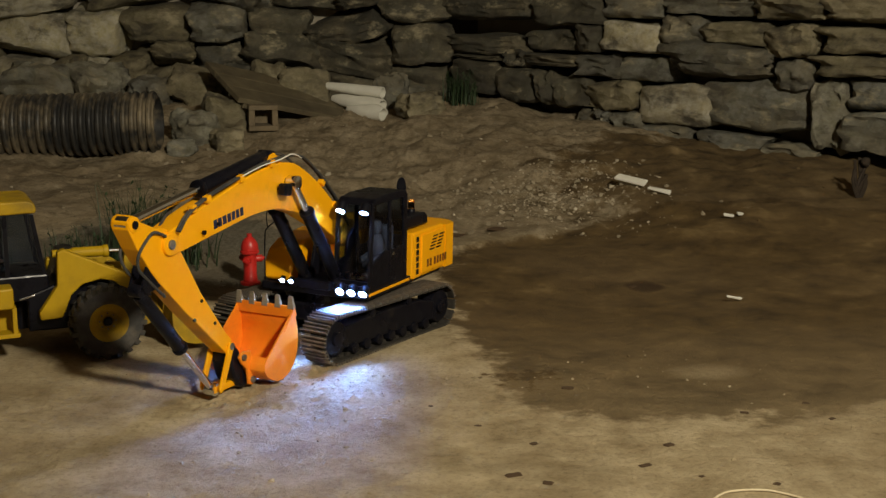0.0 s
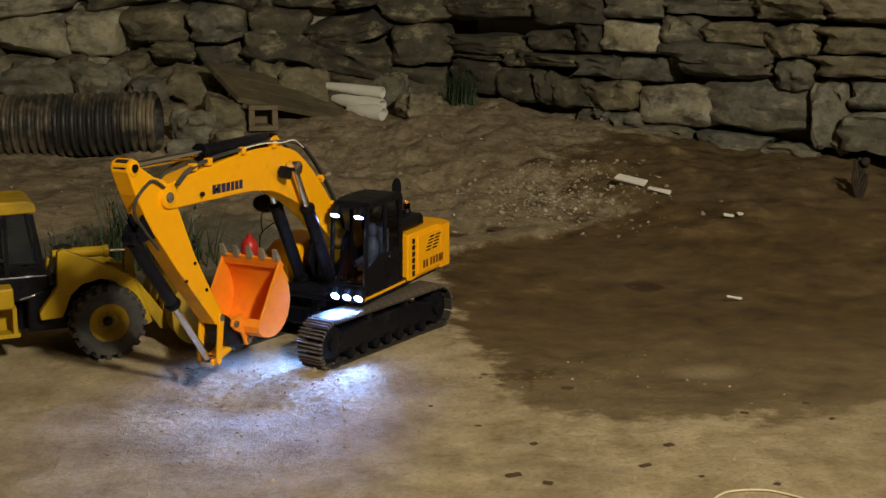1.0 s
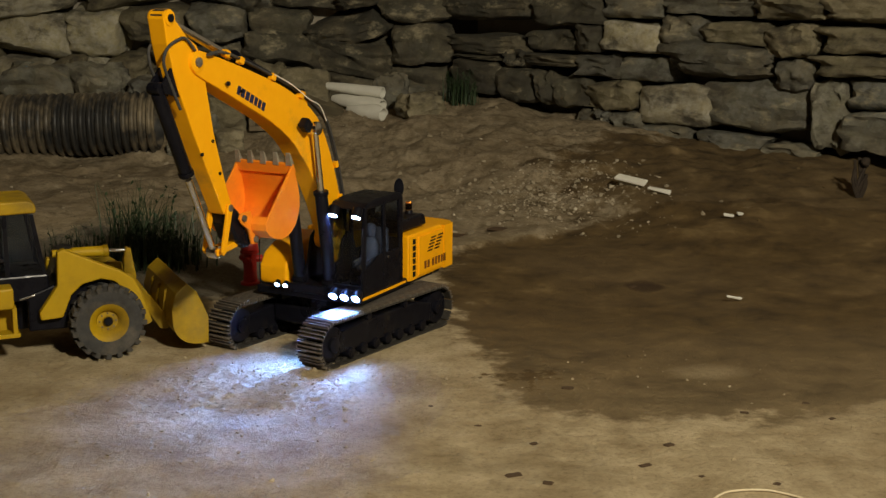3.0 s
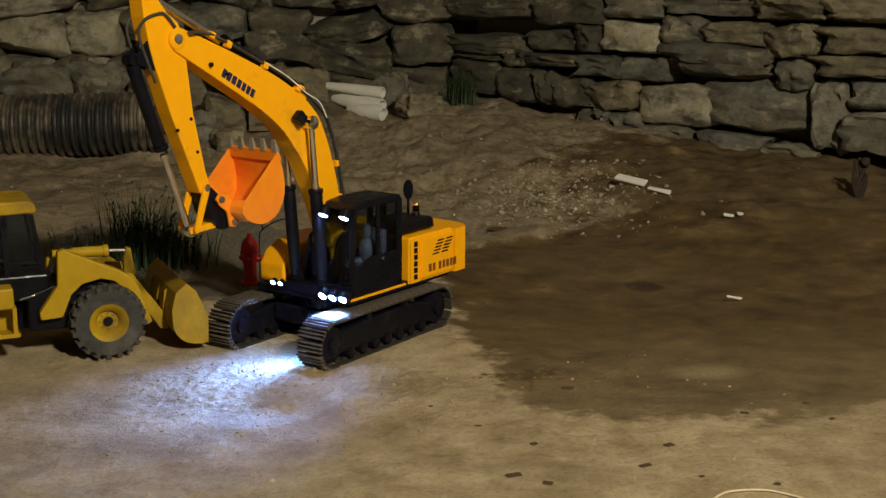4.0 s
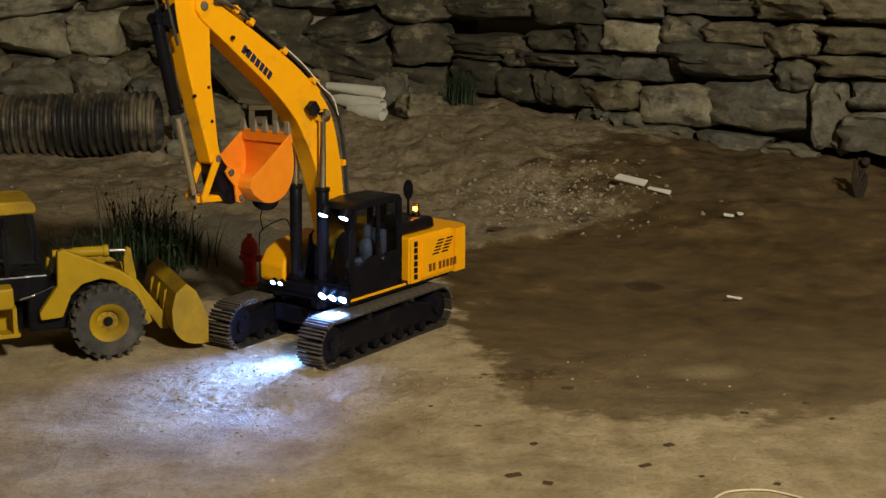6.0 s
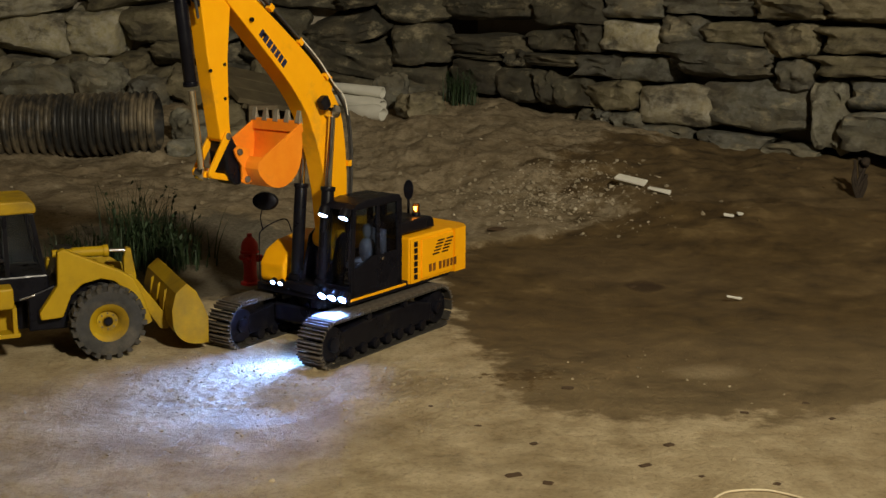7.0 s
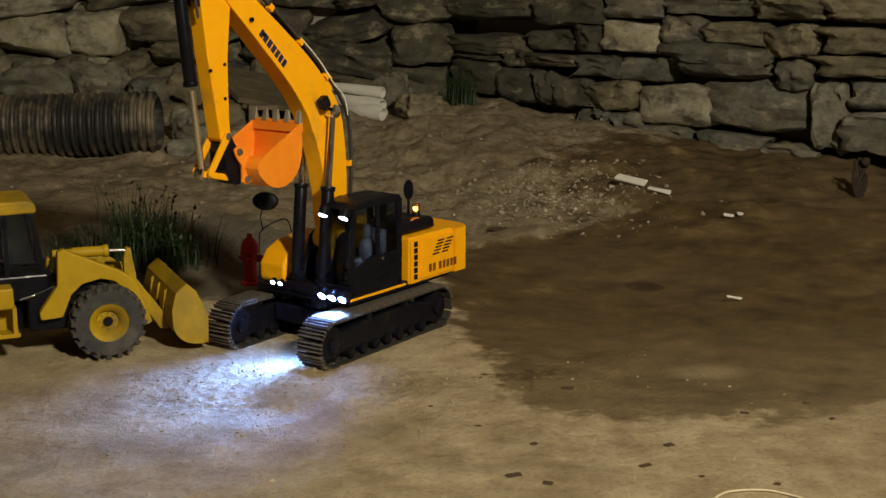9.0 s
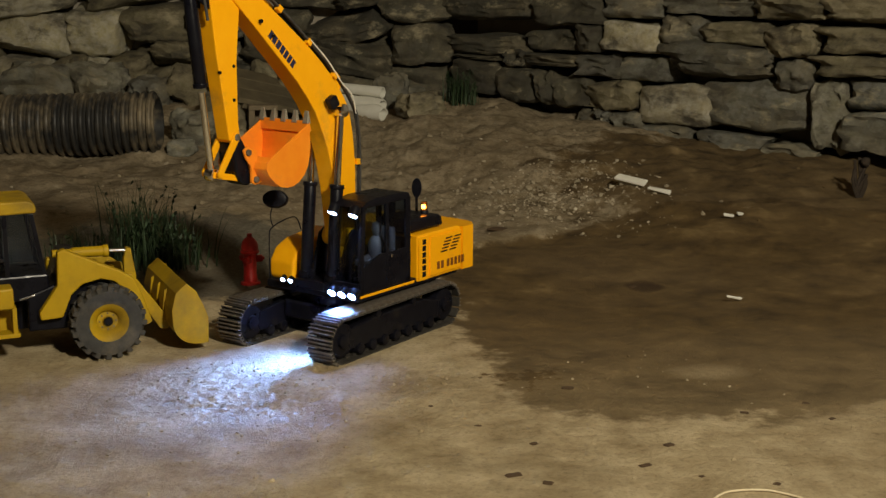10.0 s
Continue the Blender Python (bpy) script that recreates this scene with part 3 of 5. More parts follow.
def make_rubble():
    """Stone chips and lumps strewn over the heap at the foot of the wall."""
    rng = random.Random(77)
    verts, faces = [], []
    for k in range(1900):
        if k % 3:
            x, y = rng.gauss(0.36, 0.15), rng.gauss(3.98, 0.16)
        else:
            x, y = rng.uniform(-1.6, 0.6), rng.uniform(3.5, 5.3)
        if y > wall_line(x) - 0.05 or y < 3.45:
            continue
        r = 0.002 + 0.008 * rng.random() ** 6
        source = LUMPS[k % len(LUMPS)]
        m = Matrix.Translation(ground_at(x, y) + Vector((0, 0, r * 0.2))) @ pose(0, 0, 0, rng.uniform(-40, 40), rng.uniform(-40, 40), rng.uniform(0, 360)) @ Matrix.Diagonal((r * rng.uniform(1, 2.2), r * 1.2, r * rng.uniform(0.6, 1.2), 1))
        n0 = len(verts)
        verts += [m @ v.co for v in source.vertices]
        faces += [[n0 + i for i in f.vertices] for f in source.polygons]
    me = bpy.data.meshes.new("rubble")
    me.from_pydata(verts, [], faces)
    me.materials.append(CHIPS)
    tagged(new("rubble", me), "pale stone chips and lumps strewn over the earth heap", "rubble", kind="stuff")


def chips_material():
    m, n, l, b = nodes_of("stone_chips")
    rnd = n.new("ShaderNodeNewGeometry").outputs["Random Per Island"]
    at = n.new("ShaderNodeTexCoord").outputs["Object"]
    tone = ramp(n, l, rnd, [(0, (0.2, 0.16, 0.1)), (0.4, (0.32, 0.27, 0.18)), (0.8, (0.46, 0.39, 0.28)), (1, (0.65, 0.58, 0.46))]).outputs[0]
    fine = noise_node(n, l, 60, 5, 0.6, at)
    l.new(mix(n, l, fine.outputs[0], tone, (0.26, 0.21, 0.14)), b.inputs["Base Color"])
    b.inputs["Roughness"].default_value = 0.9
    return m


CHIPS = chips_material()


make_walls()
make_rubble()
make_drain_pipe()
make_board()
make_hollow_block(Matrix.Translation((-0.735, 4.98, ground_height(-0.735, 4.93) - 0.012)) @ pose(0, 0, 0, 0, 0, 14))
make_white_scraps()
make_loose_stones()
make_clods()
make_hydrant()


# ---- the excavator, a model at a twelfth of full size; x is forward, y to its left ----
SITE = Matrix.Translation((-0.224, 2.49, 0.0)) @ pose(0, 0, 0, 0, 0, 235.93)
PIVOT = Vector((0.0204, 0.0087, 0.209))
BOOM, ARM = 0.583, 0.267
excavator = thing("toy_excavator", SITE, "yellow and black model crawler excavator with lit lamps and orange bucket", "excavator")
moving = {}


def loop_point(s, front=0.174, rear=-0.174, r=0.0415, z=0.0435):
    """A place and slope on the loop of a track, s metres round it."""
    run, arc = front - rear, math.pi * r
    s %= 2 * (run + arc)
    if s < run:
        return rear + s, z + r, 0.0
    s -= run
    if s < arc:
        a = s / r
        return front + r * math.sin(a), z + r * math.cos(a), a
    s -= arc
    if s < run:
        return front - s, z - r, math.pi
    a = (s - run) / r
    return rear - r * math.sin(a), z - r * math.cos(a), math.pi + a


def make_track(y0, side):
    """Frame, idler, sprocket, rollers and the shoes of one track."""
    half = 0.03
    frame_bm = slab([(-0.15, 0.02), (0.15, 0.02), (0.158, 0.035), (0.15, 0.062), (0.06, 0.07), (-0.1, 0.07), (-0.155, 0.058)], y0 - 0.02, y0 + 0.02, 0.003)
    part("track_frame", frame_bm, BLACK, excavator)
    for x, name in ((0.174, "idler"), (-0.174, "sprocket")):
        bm = join(rod((x, y0 - 0.019, 0.0435), (x, y0 + 0.019, 0.0435), 0.034, None, 32, 0.002), rod((x, y0 - 0.026, 0.0435), (x, y0 + 0.026, 0.0435), 0.014, None, 20, 0.001))
        part(name, bm, BLACK, excavator, smooth=True)
    for x in np.linspace(-0.12, 0.12, 7):
        part("track_roller", rod((x, y0 - 0.024, 0.016), (x, y0 + 0.024, 0.016), 0.011, None, 16, 0.001), BLACK, excavator, smooth=True)
    for x in (-0.06, 0.06):
        part("carrier_roller", rod((x, y0 - 0.022, 0.074), (x, y0 + 0.022, 0.074), 0.008, None, 16, 0.001), BLACK, excavator, smooth=True)
    count = 42
    total = 2 * (0.348 + math.pi * 0.0415)
    pitch = total / count
    shoe = join(block(-pitch * 0.45, pitch * 0.45, -half, half, -0.0005, 0.003, 0.0006),
                *[block(-0.001 + d, 0.0012 + d, -half, half, 0.002, 0.0085, 0.0003) for d in (-0.0076, 0.0, 0.0076)],
                block(-0.006, 0.006, -0.014, -0.008, -0.005, 0.0, 0.0004), block(-0.006, 0.006, 0.008, 0.014, -0.005, 0.0, 0.0004))
    me = bpy.data.meshes.new("track_shoe")
    bmesh.ops.recalc_face_normals(shoe, faces=shoe.faces)
    shoe.to_mesh(me)
    shoe.free()
    me.materials.append(STEEL)
    me.materials.append(SHOE_PLATE)
    for face in me.polygons:
        face.material_index = 0 if face.center.z > 0.0035 else 1
    for k in range(count):
        x, z, a = loop_point(k * pitch)
        ob = new("track_shoe", me)
        ob.parent = excavator
        ob.matrix_basis = Matrix.Translation((x, y0, z)) @ Matrix.Rotation(a, 4, "Y")


def led(parent, m, r=0.0065, name="work_lamp", light=LED_WHITE):
    """A round lamp: a chip at the foot of a bright bowl that shades it sideways; it shines along x."""
    shell = lathe([(r * 0.7, -0.4 * r), (r * 1.1, -0.3 * r), (r * 1.25, 0.2 * r), (r * 1.25, r * 2.0), (r * 1.08, r * 2.0), (r * 1.06, 0.0), (r * 0.7, -0.1 * r)], 20)
    shell.transform(m @ pose(0, 0, 0, 0, 90, 0))
    ob = part(name, shell, BLACK, parent, smooth=True)
    # the bowl itself emits, so the lamp looks lit seen from the side
    bowl = lathe([(r * 0.8, r * 0.06), (r * 1.04, r * 0.5), (r * 1.05, r * 1.97), (r * 1.02, r * 1.97), (r * 1.0, r * 0.5), (r * 0.8, r * 0.1)], 20, None, True)
    bowl.transform(m @ pose(0, 0, 0, 0, 90, 0))
    part("reflector", bowl, LED_BOWL, ob, "bluish white glowing bowl", True)
    chip = lathe([(0.0, r * 0.02), (r * 0.78, r * 0.02), (r * 0.7, r * 0.12), (0.0, r * 0.14)], 12)
    chip.transform(m @ pose(0, 0, 0, 0, 90, 0))
    part("lens", chip, light, ob, "bluish white glowing lens", True)
    return ob


def bars(parent, m, widths, height, gap, material=NAVY):
    """Lettering as plain upright bars on a panel, in the plane of x and z."""
    x, bms = 0.0, []
    for w in widths:
        if w > 0:
            bms.append(block(x, x + w, -0.0004, 0.0004, 0, height, 0))
        x += abs(w) + gap
    bm = join(*bms)
    bm.transform(m)
    return part("lettering", bm, material, parent, "dark lettering")


def make_house():
    """The upper works that swing: deck, engine housing, counterweight, cab, lamps."""
    house = part("upper_deck", join(block(-0.24, 0.1, -0.122, 0.122, 0.1, 0.116, 0.003), block(-0.02, 0.106, -0.042, 0.04, 0.112, 0.13, 0.003)), BLACK, excavator)
    part("deck_edge", block(-0.08, 0.096, 0.1225, 0.1255, 0.1085, 0.1135, 0.0006), YELLOW, house)
    # side housing and hood
    part("engine_housing", slab([(-0.247, 0.107), (-0.247, 0.2), (-0.237, 0.206), (-0.09, 0.206), (-0.09, 0.107)], -0.122, 0.1265, 0.004), YELLOW, house)
    part("engine_door", slab([(-0.242, 0.114), (-0.242, 0.196), (-0.13, 0.196), (-0.13, 0.114)], 0.1255, 0.1302, 0.0012), YELLOW, house)
    part("front_door", slab([(-0.122, 0.109), (-0.122, 0.202), (-0.092, 0.202), (-0.092, 0.109)], 0.1255, 0.1295, 0.001), YELLOW, house)
    bm = bmesh.new()
    ring = []
    for z in (0.107, 0.2015):
        row = []
        for a in np.linspace(-1, 1, 15):
            y = 0.13 * a
            x = -0.31 - 0.012 * (1 - a * a) + 0.022 * max(0, abs(a) - 0.82) / 0.18
            row.append((x, y, z))
        ring.append(row)
    low = [bm.verts.new(p) for p in ring[0]] + [bm.verts.new((-0.249, 0.13, 0.107)), bm.verts.new((-0.249, -0.13, 0.107))]
    top = [bm.verts.new(p) for p in ring[1]] + [bm.verts.new((-0.249, 0.13, 0.2015)), bm.verts.new((-0.249, -0.13, 0.2015))]
    bm.faces.new(low[::-1])
    bm.faces.new(top)
    for i in range(len(low)):
        j = (i + 1) % len(low)
        bm.faces.new((low[i], low[j], top[j], top[i]))
    soften(bm, 0.004)
    part("counterweight", bm, YELLOW, house)
    for k in range(6):
        part("intake_slot", block(-0.114, -0.102, 0.1285, 0.1302, 0.116 + 0.0138 * k, 0.127 + 0.0138 * k, 0.0005), BLACK, house)
    for group in (0, 1):
        for k in range(5):
            x, z = -0.166 - 0.0045 * k - 0.032 * group, 0.158 + 0.0066 * k
            part("vent_slot", slab([(x, z), (x - 0.024, z), (x - 0.0245, z + 0.0032), (x - 0.0005, z + 0.0032)], 0.1295, 0.1306, 0), BLACK, house)
    m = Matrix.Translation((-0.153, 0.1306, 0.124)) @ pose(0, 0, 0, 0, 0, 180)
    bars(house, m, (0.009, 0.009, -0.002, 0.009, 0.009, 0.009, 0.0075, 0.009), 0.0165, 0.0051, BROWN)
    # hood top: black air box, exhaust and beacon
    part("air_box", slab([(-0.205, 0.21), (-0.2, 0.23), (-0.19, 0.236), (-0.085, 0.236), (-0.079, 0.21)], 0.02, 0.108, 0.004), BLACK, house)
    part("exhaust", join(lathe([(0.009, 0.21), (0.009, 0.235), (0.0085, 0.262), (0.0075, 0.27), (0.005, 0.27), (0.005, 0.25)], 20, Matrix.Translation((-0.19, -0.02, 0))), block(-0.205, -0.175, -0.04, 0.0, 0.211, 0.222, 0.003)), BLACK, house, smooth=True)
    mirror = bmesh.new()
    bmesh.ops.create_circle(mirror, cap_ends=True, segments=20, radius=1)
    for v in mirror.verts:
        v.co = Vector((0, v.co.x * 0.0105, v.co.y * 0.021))
    grown = bmesh.ops.extrude_face_region(mirror, geom=mirror.faces[:])
    bmesh.ops.translate(mirror, verts=[v for v in grown["geom"] if isinstance(v, bmesh.types.BMVert)], vec=(0.006, 0, 0))
    mirror.transform(pose(-0.192, 0.048, 0.286, 0, 0, 25))
    part("mirror", join(mirror, rod((-0.189, 0.049, 0.234), (-0.189, 0.049, 0.268), 0.003, None, 10)), BLACK, house)
    base = lathe([(0.009, 0.223), (0.009, 0.229), (0.0075, 0.231), (0, 0.231)], 20, Matrix.Translation((-0.172, 0.082, 0.0125)))
    beacon = part("beacon", base, BLACK, house, smooth=True)
    part("beacon_dome", lathe([(0.0074, 0.2305), (0.0074, 0.245), (0.006, 0.249), (0, 0.25)], 20, Matrix.Translation((-0.172, 0.082, 0.0125))), AMBER_GLASS, beacon, "amber glass dome", True)
    # right-hand tank and tool box, round-shouldered
    part("fuel_tank", slab([(-0.078, 0.117), (-0.078, 0.2), (-0.05, 0.206), (0.04, 0.196), (0.075, 0.18), (0.092, 0.155), (0.092, 0.125), (0.086, 0.117)], -0.12, -0.055, 0.008), YELLOW, house)
    part("handrail", tube([(0.097, -0.115, 0.117), (0.097, -0.115, 0.2), (0.085, -0.115, 0.224), (0.02, -0.115, 0.235), (0.0, -0.115, 0.205)], 0.0013), BLACK, house, smooth=True)
    oval = lathe([(0.0, -0.004), (0.016, -0.004), (0.02, 0.0), (0.018, 0.006), (0.0, 0.009)], 24)
    oval.transform(pose(0.088, -0.104, 0.283, 0, 78, 32) @ Matrix.Diagonal((0.95, 1.35, 1.8, 1)))
    part("side_mirror", join(oval, tube([(0.085, -0.115, 0.222), (0.095, -0.112, 0.25), (0.09, -0.105, 0.28)], 0.0012)), BLACK, house, "black oval mirror on a stalk", True)
    part("boom_bracket", join(slab([(-0.03, 0.12), (0.07, 0.12), (0.04, 0.215), (0.02, 0.228), (0.0, 0.215)], -0.032, -0.024, 0.002), slab([(-0.03, 0.12), (0.07, 0.12), (0.04, 0.215), (0.02, 0.228), (0.0, 0.215)], 0.041, 0.049, 0.002)), BLACK, house)
    make_cab(house)
    part("lamp_bracket", block(0.096, 0.103, 0.058, 0.126, 0.112, 0.128, 0.002), BLACK, house)
    for y in (0.069, 0.0945, 0.12):
        led(house, pose(0.106, y, 0.126, 0, 35, 4), 0.0078)
    for y in (-0.066, -0.046):
        led(house, pose(0.106, y, 0.129, 0, 30, 12), 0.0046, "work_lamp", LED_SIDE)
    for y in (0.064, 0.116):
        led(house, pose(0.098, y, 0.289, 0, 55, 6), 0.0085, "cab_lamp", LED_DIM)
    moving["house"] = house
    # the lamp that turns inside the dome; an added plate masks one side
    # black plate, unseen in the dome, hides the bulb between flashes
    spin = part("beacon_reflector", slab([(-0.0022, -0.0062), (-0.0022, 0.0062), (-0.0008, 0.0062), (-0.0008, -0.0062)], -0.0066, 0.0066, 0.0003), BLACK, excavator)
    part("bulb", lathe([(0, -0.005), (0.0038, -0.004), (0.0044, 0.0), (0.0038, 0.004), (0, 0.005)], 14, Matrix.Translation((0.0012, 0, 0)) @ Matrix.Diagonal((0.5, 1, 1, 1))), AMBER_GLOW, spin, "glowing amber bulb", True)
    moving["beacon"] = spin


def make_cab(house):
    x0, x1, y0, y1, z0, z1 = -0.068, 0.094, 0.044, 0.1245, 0.116, 0.303
    cab = part("cab_floor", block(x0, x1, y0, y1, z0, z0 + 0.012, 0.002), BLACK, house)
    roof = slab([(x0, z1 - 0.016), (x0 + 0.004, z1 - 0.003), (x0 + 0.02, z1), (x1 - 0.06, z1), (x1 - 0.022, z1 - 0.005), (x1 - 0.006, z1 - 0.017)], y0, y1, 0.003)
    part("cab_roof", roof, BLACK, house)
    for y in (y0, y1 - 0.006):
        side = "left" if y > 0.08 else "right"
        pillars = [
            slab([(x1 - 0.012, z0), (x1, z0), (x1, z0 + 0.07), (x1 - 0.008, z1 - 0.012), (x1 - 0.018, z1 - 0.012), (x1 - 0.011, z0 + 0.07)], y, y + 0.006, 0.001),
            slab([(x0, z0), (x0 + 0.016, z0), (x0 + 0.016, z1 - 0.01), (x0, z1 - 0.01)], y, y + 0.006, 0.001),
            slab([(0.004, z0), (0.013, z0), (0.013, z1 - 0.01), (0.004, z1 - 0.01)], y, y + 0.0064, 0.001),
            slab([(x0, z0), (x1 - 0.004, z0), (x1 - 0.004, z0 + 0.052), (0.06, z0 + 0.06), (0.03, z0 + 0.072), (x0, z0 + 0.072)], y, y + 0.0056, 0.001),
        ]
        part("cab_side", join(*pillars), BLACK, house)
        pane = slab([(x0 + 0.015, z0 + 0.07), (x1 - 0.01, z0 + 0.05), (x1 - 0.016, z1 - 0.012), (x0 + 0.015, z1 - 0.012)], y + 0.0022, y + 0.0034, 0)
        part("side_pane", pane, GLASS, house, "tinted glass pane").visible_shadow = False
    part("door_handle", block(-0.005, 0.0, y1, y1 + 0.003, z0 + 0.06, z0 + 0.066, 0.0006), CHROME, house)
    part("front_sill", block(x1 - 0.008, x1 + 0.001, y0 + 0.006, y1 - 0.006, z0, z0 + 0.02, 0.001), BLACK, house)
    front = block(x1 - 0.006, x1 - 0.0045, y0 + 0.006, y1 - 0.006, z0 + 0.02, z1 - 0.014, 0, Matrix.Translation((0, 0, 0)))
    for v in front.verts:
        v.co.x -= 0.007 * smoothstep(z0 + 0.07, z1, v.co.z)
    part("windscreen", front, GLASS, house, "tinted glass windscreen").visible_shadow = False
    part("rear_panel", join(block(x0, x0 + 0.004, y0 + 0.006, y1 - 0.006, z0, z0 + 0.09, 0.001)), BLACK, house)
    part("rear_pane", block(x0 + 0.001, x0 + 0.0022, y0 + 0.006, y1 - 0.006, z0 + 0.09, z1 - 0.012, 0), GLASS, house).visible_shadow = False
    part("driver_seat", join(block(-0.03, 0.02, 0.065, 0.108, z0 + 0.03, z0 + 0.05, 0.005), block(-0.04, -0.026, 0.065, 0.108, z0 + 0.045, z0 + 0.115, 0.005)), SEAT, house)
    # the figure at the levers, a plain doll
    part("driver_doll", join(lathe([(0.011, 0.0), (0.016, 0.012), (0.018, 0.034), (0.012, 0.046), (0.006, 0.05), (0.009, 0.056), (0.011, 0.066), (0.008, 0.076), (0, 0.079)], 18, Matrix.Translation((-0.002, 0.087, z0 + 0.05))),
                             rod((0.0, 0.075, z0 + 0.055), (0.045, 0.073, z0 + 0.05), 0.008, 0.006, 12), rod((0.0, 0.099, z0 + 0.055), (0.045, 0.101, z0 + 0.05), 0.008, 0.006, 12)), SEAT, house, "plain grey seated doll", True)
    part("control_lever", rod((0.06, 0.075, z0 + 0.012), (0.052, 0.075, z0 + 0.07), 0.0016, None, 8), BLACK, house)
    part("grab_rail", tube([(x1 + 0.003, y1 - 0.002, z0 + 0.03), (x1 + 0.007, y1, z0 + 0.05), (x1 + 0.004, y1, z0 + 0.12), (x1 - 0.004, y1 - 0.002, z0 + 0.135)], 0.0015), BLACK, house, smooth=True)
    return cab


def spine(points, widths, n=28):
    """The outline of a beam about a smooth middle line, in x and z."""
    pts = [Vector((x, 0, z)) for x, z in points]
    mid, wid = [], []
    for i in range(len(pts) - 1):
        a, b, c, d = pts[max(i - 1, 0)], pts[i], pts[i + 1], pts[min(i + 2, len(pts) - 1)]
        for k in range(6):
            u = k / 6
            mid.append(0.5 * (2 * b + (c - a) * u + (2 * a - 5 * b + 4 * c - d) * u * u + (3 * b - a - 3 * c + d) * u ** 3))
            wid.append(widths[i] + (widths[i + 1] - widths[i]) * u)
    mid.append(pts[-1])
    wid.append(widths[-1])
    up, down = [], []
    for i, p in enumerate(mid):
        way = (mid[min(i + 1, len(mid) - 1)] - mid[max(i - 1, 0)]).normalized()
        side = Vector((-way.z, 0, way.x))
        up.append(p + side * wid[i])
        down.append(p - side * wid[i])
    return [(p.x, p.z) for p in up + down[::-1]]


def make_boom():
    outline = spine([(0, 0), (0.11, 0.06), (0.225, 0.097), (0.33, 0.087), (0.46, 0.045), (0.583, 0.0)], [0.02, 0.034, 0.045, 0.038, 0.03, 0.02])
    boom = part("boom", slab(outline, -0.021, 0.021, 0.0022), YELLOW, excavator)
    part("foot_boss", rod((0, -0.031, 0), (0, 0.031, 0), 0.02, None, 24, 0.001), YELLOW, boom, smooth=True)
    part("tip_boss", rod((BOOM, -0.0225, 0), (BOOM, 0.0225, 0), 0.018, None, 24, 0.001), YELLOW, boom, smooth=True)
    part("tip_pin", rod((BOOM, -0.026, 0), (BOOM, 0.026, 0), 0.008, None, 16, 0.0008), STEEL, boom, smooth=True)
    part("cylinder_pin", rod((0.241, -0.041, 0.1063), (0.241, 0.041, 0.1063), 0.0095, None, 16, 0.0008), BLACK, boom, smooth=True)
    bars(boom, Matrix.Translation((0.465, 0.0213, 0.0225)) @ pose(0, 0, 0, 0, -15.5, 180), (0.0095, 0.0105, 0.011, 0.0105, 0.0095, 0.0095, 0.0095), 0.015, 0.0032)
    # lugs, clamps and hoses along the top
    lug = [(0.25, 0.132), (0.315, 0.122), (0.296, 0.153), (0.285, 0.158), (0.274, 0.153)]
    part("cylinder_lug", join(slab(lug, -0.017, -0.012, 0.001), slab(lug, 0.012, 0.017, 0.001)), YELLOW, boom)
    for x, z in ((0.3, 0.136), (0.395, 0.107), (0.49, 0.071), (0.53, 0.055)):
        part("hose_clamp", block(-0.006, 0.006, 0.016, 0.027, -0.003, 0.009, 0.001, pose(x, 0, z, 0, 19, 0)), YELLOW, boom)
    for k, y in enumerate((0.0225, 0.018, -0.019)):
        part("hose", tube([(-0.02, y, -0.01), (0.02, y, 0.05), (0.1, y, 0.108), (0.17, y, 0.145), (0.22, y, 0.156), (0.31, y, 0.141), (0.395, y, 0.113), (0.49, y, 0.077), (0.545, y + 0.004, 0.05), (0.575, y + 0.008, 0.022)], 0.0026), RUBBER, boom, smooth=True)
    part("white_cable", tube([(0.2, 0.024, 0.152), (0.24, 0.027, 0.158), (0.28, 0.026, 0.146), (0.34, 0.027, 0.133), (0.4, 0.026, 0.113)], 0.0013), WHITE_PVC, boom, smooth=True)
    for x, z in ((0.06, 0.062), (0.115, 0.104)):
        part("hose_clamp", block(-0.006, 0.006, 0.014, 0.026, -0.002, 0.008, 0.001, pose(x, 0, z, 0, -33, 0)), YELLOW, boom)
    for x, z, r in ((0.5, 0.018, 0.004), (0.46, 0.032, 0.003)):
        part("grease_point", rod((x, 0.024, z), (x, 0.028, z), r, None, 12), BLACK, boom)
    # two box lamps under the knee, unlit
    for y in (0.036, -0.036):
        part("boom_lamp", join(block(0.258, 0.282, y - 0.009, y + 0.009, 0.082, 0.104, 0.004, None), rod((0.27, 0.02 if y > 0 else -0.02, 0.093), (0.27, y, 0.093), 0.003)), BLACK, boom)
    moving["boom"] = boom


